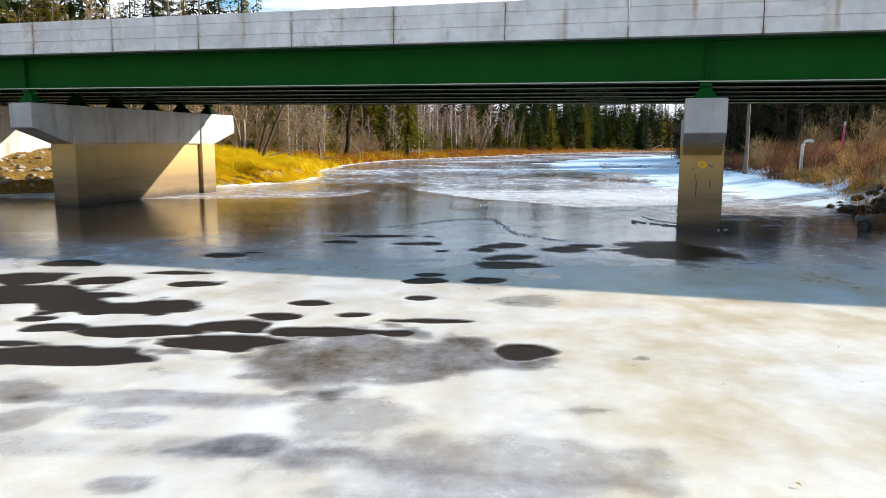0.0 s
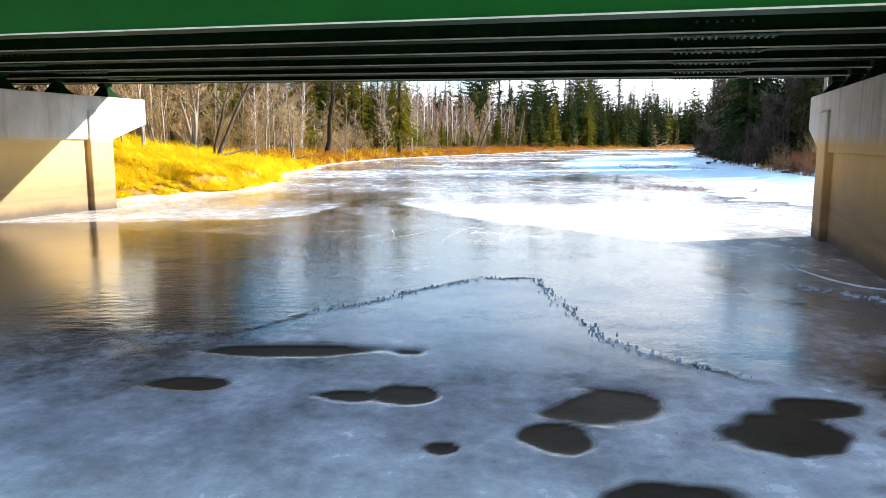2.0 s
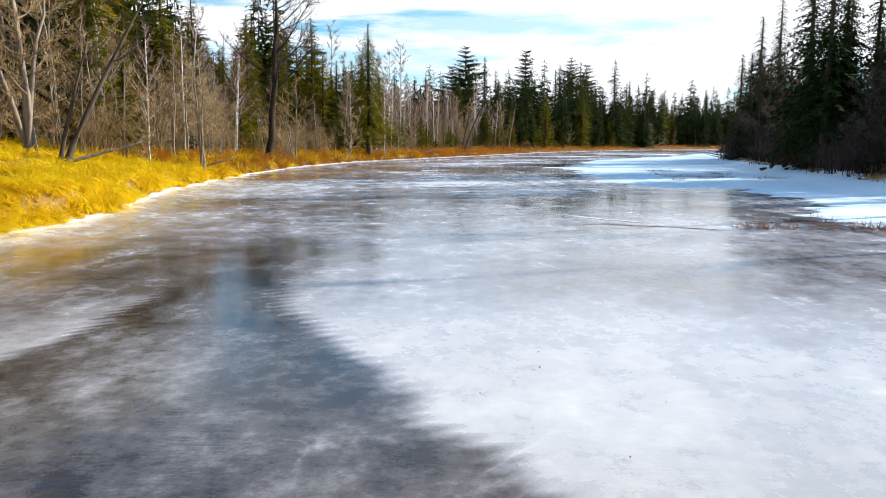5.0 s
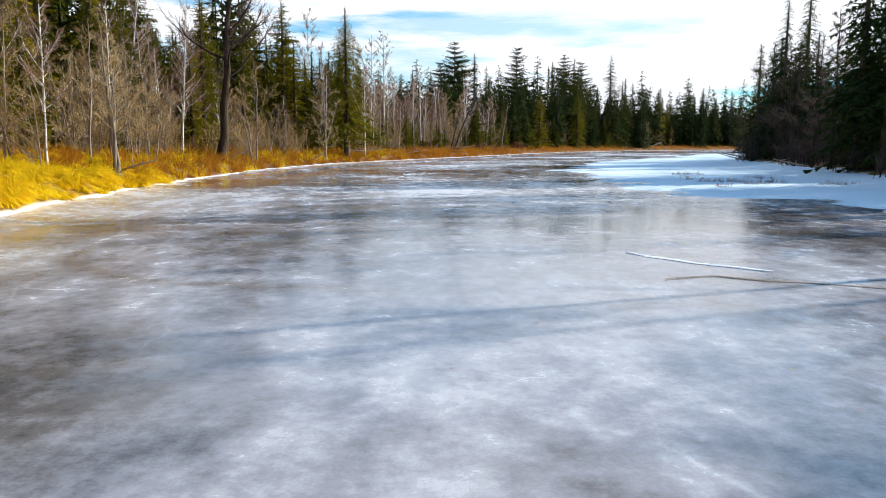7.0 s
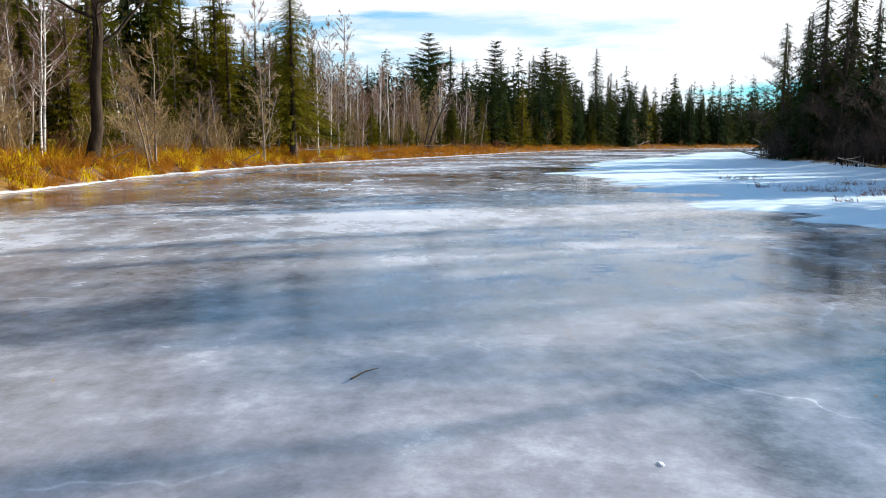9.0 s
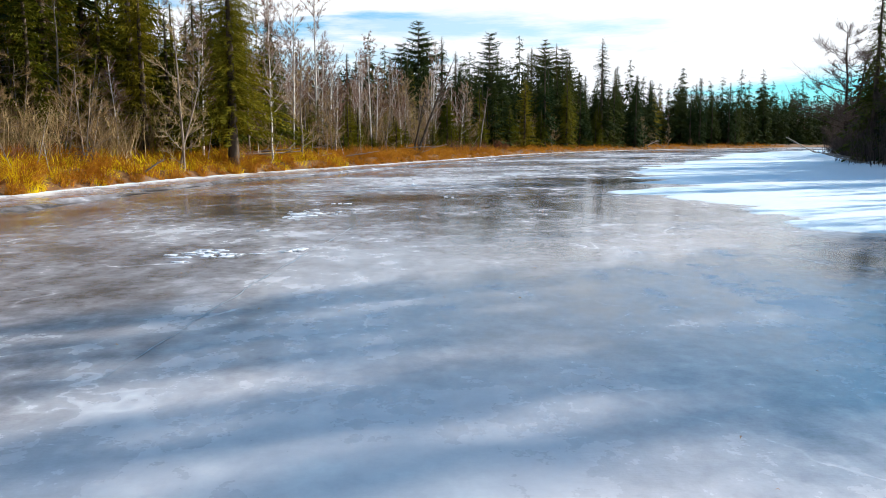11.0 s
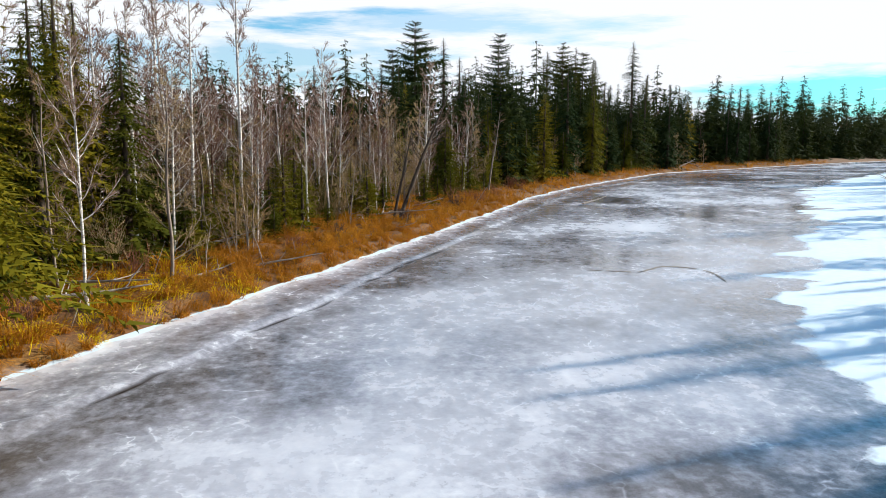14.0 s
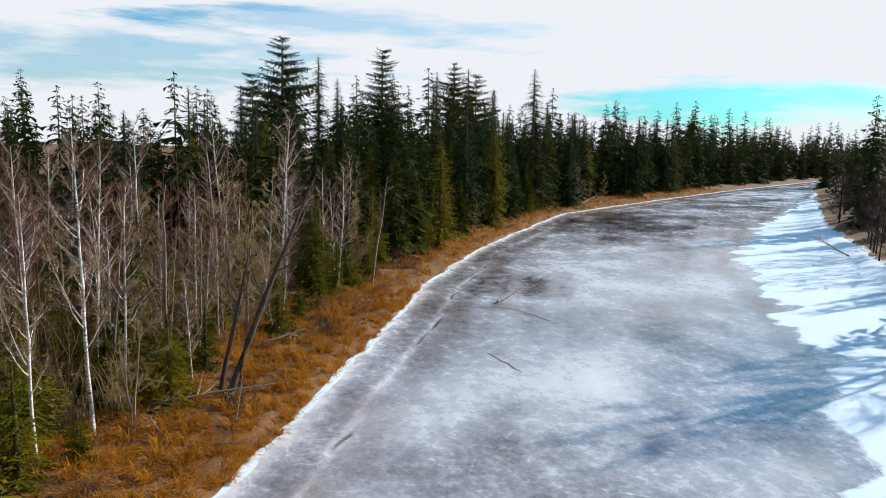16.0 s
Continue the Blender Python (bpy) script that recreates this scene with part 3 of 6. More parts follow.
def build_ice():
    ys = np.concatenate([np.arange(-300, -3, 6.0), growing(-3, 4, 0.11, 1.0, 0.11), growing(4.1, 19.5, 0.06, 1.0, 0.06), growing(19.6, 22, 0.1, 1.0, 0.1), growing(22.11, 330, 0.13, 1.006, 1.6), np.arange(333, 470, 8.0)])
    s = np.linspace(0, 1, 2000)
    crowd = np.cumsum(1 + 2.6 * np.exp(-((s - 0.64) / 0.19) ** 2))
    s = np.interp(np.linspace(crowd[0], crowd[-1], 330), crowd, s)
    Y = np.repeat(ys[:, None], len(s), 1)
    xl, xr = river_left(ys) - 1.0, river_right(ys) + 1.0
    X = xl[:, None] + s[None, :] * (xr - xl)[:, None]
    dl = (X - river_left(Y)) / slant(Y, river_left)
    dr = (river_right(Y) - X) / slant(Y, river_right)
    melt = np.zeros_like(X)
    near = Y < 27
    x, y = X[near], Y[near]
    acc = np.zeros_like(x)
    for k, (cx, cy, a, b) in enumerate(POOLS):
        acc = np.maximum(acc, smooth01(1.0 - (ellipse(x, y, cx, cy, a * 1.0, b * 0.84, k, 0.62) - 0.72) / 0.5))
    # Dark melt before the pier, with the pier's dark reflection painted in.
    acc = np.maximum(acc, 0.8 * smooth01((1.3 - ellipse(x, y, 5.5, 15.4, 1.0, 1.2, 77, 0.5)) / 0.5))
    melt[near] = acc
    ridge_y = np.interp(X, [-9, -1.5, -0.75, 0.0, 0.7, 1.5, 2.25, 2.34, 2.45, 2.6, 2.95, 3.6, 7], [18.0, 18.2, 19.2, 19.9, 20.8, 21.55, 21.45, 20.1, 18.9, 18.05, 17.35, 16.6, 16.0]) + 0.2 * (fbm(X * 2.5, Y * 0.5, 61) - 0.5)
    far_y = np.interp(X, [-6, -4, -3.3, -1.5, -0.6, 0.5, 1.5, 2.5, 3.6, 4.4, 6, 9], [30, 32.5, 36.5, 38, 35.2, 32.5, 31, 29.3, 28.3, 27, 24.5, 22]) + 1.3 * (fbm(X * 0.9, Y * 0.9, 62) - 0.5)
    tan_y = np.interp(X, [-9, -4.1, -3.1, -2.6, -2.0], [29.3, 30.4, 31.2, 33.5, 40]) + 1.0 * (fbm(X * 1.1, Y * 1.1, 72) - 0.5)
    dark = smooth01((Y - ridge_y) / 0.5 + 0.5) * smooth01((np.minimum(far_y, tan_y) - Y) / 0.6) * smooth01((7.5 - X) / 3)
    # Milkiness by y; the dip at y 13-20 also holds the bridge's shade.
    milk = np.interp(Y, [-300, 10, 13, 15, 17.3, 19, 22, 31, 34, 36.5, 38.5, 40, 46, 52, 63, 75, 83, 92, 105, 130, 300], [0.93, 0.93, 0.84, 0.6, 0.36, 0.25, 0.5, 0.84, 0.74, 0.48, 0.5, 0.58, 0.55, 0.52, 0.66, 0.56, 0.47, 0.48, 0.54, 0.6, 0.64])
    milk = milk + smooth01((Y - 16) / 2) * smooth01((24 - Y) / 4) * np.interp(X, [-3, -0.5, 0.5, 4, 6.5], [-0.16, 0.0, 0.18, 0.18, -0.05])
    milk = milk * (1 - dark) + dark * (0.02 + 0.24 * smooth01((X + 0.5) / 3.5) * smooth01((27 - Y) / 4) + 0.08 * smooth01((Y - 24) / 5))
    # Paler beyond the ridge: the sky's reflection painted into the milk.
    bright = smooth01((Y - ridge_y) / 0.4 + 0.3) * smooth01((X + 0.3) / 1.5) * smooth01((8.5 - X) / 2) * smooth01((29 - Y) / 6) * smooth01((Y - 16.5) / 5)
    milk = milk + 0.14 * bright
    milk = milk - 0.16 * smooth01((-1.5 - X) / 2) * smooth01((Y - tan_y) / 0.5 + 0.8) * smooth01((40 - Y) / 5) * smooth01((dl - 1.0) / 2.5)
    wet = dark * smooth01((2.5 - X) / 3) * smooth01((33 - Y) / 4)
    for k, (cx, cy, a, b) in enumerate(PATCHES):
        milk = milk - (0.5 if k == 0 else 0.28) * smooth01((1.45 - ellipse(X, Y, cx, cy, a, b, 60 + k, 0.75)) / 0.6) * (np.abs(Y - cy) < 4)
    smear = smooth01((fbm(X * 0.35 + 3, Y * 0.9, 90, 4) - 0.54) / 0.12) * smooth01((8.5 - Y) / 2) * smooth01((2.5 - X) / 2)
    milk = milk - 0.22 * smear
    patch = smooth01(1.3 - np.hypot((X + 3.2) / 3.0, (Y - 39) / 3.2)) * 0.34
    # The oval at (9, 52) paints dark trees mirrored in the ice.
    milk = milk - patch - 0.3 * smooth01(1.4 - ellipse(X, Y, 9.0, 52.0, 3.6, 5.0, 84, 0.5))
    milk = milk - 0.1 * smooth01((2.5 - X) / 4) * smooth01((Y - 60) / 8) * smooth01((84 - Y) / 6)
    milk = milk - 0.34 * smooth01(1.4 - ellipse(X, Y, 26, 151.5, 3.4, 4.2, 85, 0.5)) - 0.25 * smooth01(1.4 - ellipse(X, Y, 55, 196, 7, 12, 86, 0.5))
    for line in CRACKS:
        d, q = stroke(X, Y, line)
        milk = milk + 0.27 * smooth01(1 - d / 0.1) * (0.35 + 0.65 * fbm(q * 6, 0.3, 87)) * (Y < 31)
    seam_d, seam_q = stroke(X, Y + 0.12 * (fbm(X * 1.5, 0.3, 88) - 0.5), SEAM_LINE)
    seam = smooth01(1 - seam_d / (0.32 - 0.1 * seam_q)) * smooth01((1.0 - seam_q) / 0.35)
    flow_d, _ = stroke(X, Y, ((7.7, 118.7), (11.7, 129.7), (13.3, 133.0), (18.5, 148.4), (24.7, 157.8)))
    lip_d, lip_q = stroke(X, Y, ((4.2, 112.6), (5.0, 114.0), (6.75, 116.6), (8.8, 121.0), (12.2, 127.6)))
    far = smooth01((Y - 46) / 14)
    streak = fbm(X * 0.10 + Y * 0.03, Y * 0.16 - X * 0.05, 63, 5)
    milk = milk - far * 0.8 * (streak - 0.5) - 0.35 * smooth01((Y - 36) / 6) * (fbm(X * 0.35, Y * 0.2, 64) - 0.5)
    shelf = smooth01((Y - 68) / 14)
    wide = 2.3 + 0.7 * (fbm(Y * 0.12, 0.4, 65) - 0.5) * 2
    onshelf = shelf * smooth01((wide - dl) / 0.25)
    milk = milk * (1 - onshelf) + onshelf * (0.46 + 0.36 * smooth01(1 - dl / 1.1))
    beside = shelf * smooth01(1 - np.abs(dl - wide - 1.0) / 1.5)
    milk = milk - 0.3 * beside * fbm(X * 0.2, Y * 0.12, 66)
    shore = smooth01(1 - dl / np.interp(Y, [30, 38, 44, 60], [4.0, 3.0, 1.5, 1.2])) * (1 - shelf) * smooth01((Y - 30) / 5)
    milk = np.maximum(milk, 0.8 * shore)
    sn = smooth01((X - snow_edge(Y)) / 3.6 + 0.45 + 1.9 * (fbm(X * 0.13, Y * 0.5, 67) - 0.5)) * smooth01((Y - 20) / 8)
    wet_edge = smooth01(1 - np.abs(X - snow_edge(Y) + 1.2) / 2.2) * smooth01((Y - 55) / 8)
    milk = milk - 0.12 * wet_edge * fbm(X * 0.3, Y * 0.2, 68) * 1.6
    sn = np.maximum(sn, 0.8 * smooth01((0.25 + 0.6 * (fbm(X * 0.9, Y * 0.9, 80) - 0.5) - dl) / 0.25) * smooth01((Y - 30) / 5))
    stain = (1 - smooth01((Y - 12) / 5)) * (0.75 + 0.25 * smooth01((X - 0.5) / 3)) + 0.7 * smooth01(1 - dl / 5) * smooth01((Y - 28) / 4) * (1 - shelf)
    brown = np.clip(0.42 * beside * smooth01((fbm(X * 0.12, Y * 0.1, 70) - 0.42) / 0.2) + 0.6 * wet_edge * smooth01((fbm(X * 0.2, Y * 0.15, 71) - 0.5) / 0.15), 0, 1)
    brown = np.clip(brown + 0.85 * seam + 0.5 * smooth01(1 - flow_d / 1.3) * smooth01((fbm(X * 0.3, Y * 0.2, 89) - 0.35) / 0.2), 0, 1)
    fleck = smooth01((Y - 24) / 3) * np.interp(Y, [24, 40, 60, 70, 125, 160], [0.6, 0.5, 0.8, 1.0, 0.9, 0.4])
    z = 0.012 * (fbm(X * 0.9, Y * 0.9, 74) - 0.5) - 0.018 * melt + 0.05 * smooth01(sn) * fbm(X * 1.2, Y * 1.2, 75)
    rim = smooth01(1 - np.abs(Y - ridge_y) / 0.22) * smooth01((X + 2.2) / 0.6) * smooth01((4.2 - X) / 1)
    z = z + 0.01 * rim * fbm(X * 4, Y * 4, 76)
    edge = smooth01((wide - dl) / 0.16)
    z = z + shelf * edge * (0.10 + 0.05 * smooth01(1 - dl / 1.2)) + 0.1 * (1 - shelf) * smooth01(1 - dl / 1.3)
    lip = shelf * smooth01(1 - np.abs(wide + 0.1 - dl) / 0.16)
    melt = np.maximum(melt, 0.85 * lip * smooth01((fbm(X * 0.2, Y * 0.2, 78) - 0.4) / 0.12))
    melt = np.maximum(melt, 0.42 * smooth01(1 - seam_d / 0.12) * smooth01((1 - seam_q) / 0.4))
    melt = np.maximum(melt, 0.5 * smooth01(1 - lip_d / 0.12) * smooth01((1 - lip_q) / 0.3))
    melt = np.maximum(melt, 0.75 * rim * smooth01((fbm(X * 5, Y * 5, 79) - 0.42) / 0.1))
    z = z + 0.25 * smooth01(1 - dr / 2.5) * smooth01((Y - 20) / 10)
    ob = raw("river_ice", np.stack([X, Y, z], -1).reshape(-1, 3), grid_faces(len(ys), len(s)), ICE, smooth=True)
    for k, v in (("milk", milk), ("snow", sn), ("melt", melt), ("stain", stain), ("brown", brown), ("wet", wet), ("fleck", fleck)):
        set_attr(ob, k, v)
    return tagged(ob, "frozen river ice, milky grey with dark melt pools and snow patches", "ice", kind="structure")


def build_ground():
    ys = np.concatenate([np.arange(-300, 0, 12.0), growing(0, 180, 0.45, 1.0, 0.45), growing(181, 1500, 1.0, 1.05, 40.0)])
    off = np.concatenate([growing(0, 6, 0.22, 1.03, 1.0), growing(6.6, 900, 0.7, 1.12, 80)])
    bed = np.array([0.0, 0.15, 0.5, 0.85, 1.0])
    n = len(off)
    Y = np.repeat(ys[:, None], 2 * n + 5, 1)
    X, Z = np.zeros_like(Y), np.zeros_like(Y)
    D = np.repeat(off[None, :], len(ys), 0)
    yy = Y[:, :n]
    X[:, :n] = (river_left(yy) - D * slant(yy, river_left))[:, ::-1]
    Z[:, :n] = rise_left(D, yy)[:, ::-1]
    xl, xr = river_left(ys) + 0.4, river_right(ys) - 0.4
    X[:, n:n + 5] = xl[:, None] + bed[None] * (xr - xl)[:, None]
    Z[:, n:n + 5] = -0.7
    X[:, n + 5:] = river_right(yy) + D * slant(yy, river_right)
    Z[:, n + 5:] = rise_right(D, yy)
    ob = raw("ground", np.stack([X, Y, Z], -1).reshape(-1, 3), grid_faces(len(ys), 2 * n + 5), GROUND, smooth=True)
    litter = np.ones_like(X)
    deep = np.interp(yy, [30, 55, 64, 72, 400], [14, 14, 4, -1.0, -1.0])
    litter[:, :n] = smooth01((D - deep) / 3 + 0.5 + 1.2 * (fbm(D * 0.4, yy * 0.4, 81) - 0.5))[:, ::-1]
    litter[:, n + 5:] = np.maximum(smooth01((D - np.interp(yy, [0, 55, 66], [9, 9, 1.0])) / 3 + 0.5), smooth01((27 - yy) / 4 - D / 6 + fbm(D, yy, 84)))
    snow = np.zeros_like(X)
    snow[:, n + 5:] = smooth01((0.42 - D / np.interp(yy, [0, 60, 80], [1.9, 1.7, 1.2]) * 0.5 + 0.9 * (fbm(D * 0.7, yy * 0.5, 82) - 0.55)) / 0.15) * smooth01((yy - 19) / 6)
    snow[:, :n] = (smooth01((0.22 - D) / 0.25 + 0.8 * (fbm(D, yy * 0.8, 83) - 0.5)) * smooth01((yy - 33) / 4))[:, ::-1]
    set_attr(ob, "litter", litter)
    set_attr(ob, "snow", snow)
    return tagged(ob, "river banks of dry straw grass and leaf litter with snow remnants", "ground", kind="structure")


build_ice()
build_ground()


def ice_crack(line, width, seed):
    """A pale refrozen crack: a hairline ribbon just proud of the ice."""
    pts = np.array(line, float)
    at = np.concatenate([[0], np.cumsum(np.hypot(*np.diff(pts, axis=0).T))])
    q = np.linspace(0, at[-1], max(8, int(at[-1] / 0.06)))
    c = np.column_stack([np.interp(q, at, pts[:, k]) + 0.1 * (fbm(q * 2.5, 0.3 + k, 700 + seed) - 0.5) for k in (0, 1)])
    d = np.gradient(c, axis=0)
    d /= np.linalg.norm(d, axis=1)[:, None]
    side = np.column_stack([-d[:, 1], d[:, 0]])
    t = q / at[-1]
    w = (width * np.sin(np.pi * np.clip(t * 0.96 + 0.02, 0, 1)) ** 0.5 * (0.1 + 2.4 * fbm(q * 3, 0.1, 740 + seed) ** 2))[:, None]
    n = len(q)
    v = np.concatenate([np.column_stack([c + e * w * side, np.full(n, zz)]) for e, zz in ((-0.5, 0.006), (0, 0.0075), (0.5, 0.006))])
    i = np.arange(n - 1)
    f = np.concatenate([np.stack([i + a * n, i + 1 + a * n, i + 1 + (a + 1) * n, i + (a + 1) * n], -1) for a in (0, 1)])
    ob = raw("ice_crack", v, f, CRACK, smooth=True)
    return tagged(ob, "pale refrozen crack running across dark ice", "ice crack", "cracks in the ice", "structure")


def ice_shards(line, count, spread, size, mat, seed, label):
    """Small broken plates of ice heaped along a line."""
    g = np.random.default_rng(seed)
    pts = np.array(line, float)
    at = np.concatenate([[0], np.cumsum(np.hypot(*np.diff(pts, axis=0).T))])
    pieces = []
    for _ in range(count):
        q = g.uniform(0, at[-1])
        c = np.array([np.interp(q, at, pts[:, 0]) + g.normal(0, spread), np.interp(q, at, pts[:, 1]) + g.normal(0, spread), 0.0])
        n = int(g.integers(3, 6))
        a = np.sort(g.uniform(0, 6.283, n))
        r = size * g.uniform(0.4, 1.3, n) * g.uniform(0.5, 1.3)
        flat = np.column_stack([r * np.cos(a), r * np.sin(a) * 0.6, np.zeros(n)])
        tip = g.normal(0, 0.35)
        flat[:, 2] = flat[:, 1] * tip + 0.014
        top, low = c + flat + [0, 0, 0.008], c + flat - [0, 0, 0.02]
        mid = c + [0, 0, 0.024]
        k = np.arange(n)
        f = np.concatenate([np.stack([k, (k + 1) % n, np.full(n, 2 * n)], -1), np.stack([k + n, (k + 1) % n + n, (k + 1) % n], -1), np.stack([k + n, (k + 1) % n, k], -1)])
        pieces.append((np.concatenate([top, low, [mid]]), f))
    return tagged(raw("ice_shards", *joined(pieces), mat), label, "ice shards", "broken ice", "stuff")


def ice_ridge(points, width, seed, mat, high=0.04, broken=0.0):
    """A low broken pressure ridge through a few places."""
    pts = np.array(points, float)
    t = np.concatenate([[0], np.cumsum(np.hypot(*np.diff(pts, axis=0).T))])
    n = max(12, int(t[-1] / 0.1))
    q = np.linspace(0, t[-1], n)
    k = np.minimum(np.searchsorted(t, q, side="right") - 1, len(t) - 2)
    tan = np.gradient(pts, t, axis=0)
    h = (t[k + 1] - t[k])
    s_ = ((q - t[k]) / h)[:, None]
    c = (2 * s_ ** 3 - 3 * s_ ** 2 + 1) * pts[k] + (s_ ** 3 - 2 * s_ ** 2 + s_) * h[:, None] * tan[k] + (-2 * s_ ** 3 + 3 * s_ ** 2) * pts[k + 1] + (s_ ** 3 - s_ ** 2) * h[:, None] * tan[k + 1]
    c = c + 0.3 * (np.column_stack([fbm(q * 1.4, 0.2, 760 + seed), fbm(q * 1.4, 0.8, 770 + seed)]) - 0.5)
    c = c + 0.07 * (np.column_stack([fbm(q * 8, 0.2, 762 + seed, 2), fbm(q * 8, 0.8, 772 + seed, 2)]) - 0.5)
    d = np.gradient(c, axis=0)
    d /= np.linalg.norm(d, axis=1)[:, None]
    side = np.column_stack([-d[:, 1], d[:, 0]])
    w = (width * np.sin(np.pi * np.clip(q / t[-1] * 0.98 + 0.01, 0, 1)) ** 0.4 * (0.35 + 1.2 * fbm(q * 3, 0.1, 780 + seed)))[:, None]
    zz = high * fbm(q * 4, 0.5, 790 + seed, 3)
    rows = [np.column_stack([c - side * w * 0.5, np.full(n, 0.005)]), np.column_stack([c + side * w * 0.1, 0.012 + zz]), np.column_stack([c + side * w * 0.5, np.full(n, 0.005)])]
    i = np.arange(n - 1)
    f = np.concatenate([np.stack([i + a * n, i + 1 + a * n, i + 1 + (a + 1) * n, i + (a + 1) * n], -1) for a in (0, 1)])
    whole = fbm(q * 2.2, 0.4, 795 + seed, 3)[:-1] > broken
    f = f[np.concatenate([whole, whole])]
    ob = raw("ice_ridge", np.concatenate(rows), f, mat)
    return tagged(ob, "low broken pressure ridge across the grey ice", "ice ridge", "ridges in the ice", "structure")


ice_ridge(((4.9, 46.5), (5.64, 45.5), (6.0, 45.1), (6.6, 44.6)), .1, 2, SNOW, 0.02)
ice_ridge(((4.8, 44.0), (5.45, 44.2), (6.3, 43.8), (8.0, 43.0)), .05, 3, SEAM, 0.012)
ice_ridge(((14.0, 113.9), (16.1, 113.3), (17.8, 114.5), (18.8, 114.1), (19.2, 112.7), (18.9, 110.8)), .17, 4, SEAM, 0.03, 0.36)
ice_ridge(((18.9, 144.7), (22.0, 145.2), (23.6, 142.7), (24.3, 140.1)), .2, 5, SEAM, 0.03, 0.36)
ice_ridge(((18.4, 135.0), (18.7, 133.4), (19.0, 131.6)), .15, 6, SEAM, 0.03, 0.36)
ice_ridge(((6.6, 22.4), (6.9, 20.9), (7.6, 20.2)), .05, 8, SNOW, 0.03)
ice_shards(RIDGE[1:], 260, 0.06, 0.016, CRACK, 72, "pale broken ice plates along a low pressure ridge")
ice_shards(((6.0, 21.0), (6.5, 20.2), (7.2, 19.3), (7.9, 18.9)), 70, 0.08, 0.06, CRACK, 73, "pale broken ice round the foot of the bridge pier")

for k, line in enumerate(CRACKS):
    ice_crack(line, 0.02 if k == 0 else 0.011, k)
ice_crack(((0.9, 66.0), (1.5, 70.5), (2.3, 75.5)), 0.03, 20)

# ---- bridge ----
GRADE = -0.012
THETA = 17.0
BR_AT = Vector((8.5, 23.28, 0))
SOFF = 4.56      # underside of the fascia over the near-channel pier
HALF = 5.65
B0, B1 = -31.0, 13.0


def to_world(b, p, z=0.0):
    c, s = math.cos(radians(THETA)), math.sin(radians(THETA))
    return Vector((BR_AT.x + b * c + p * s, BR_AT.y - b * s + p * c, z))


bridge = thing("bridge", "concrete road bridge on green steel girders and concrete piers", "bridge")
bridge.matrix_basis = pose(BR_AT.x, BR_AT.y, 0, 0, 0, -THETA)


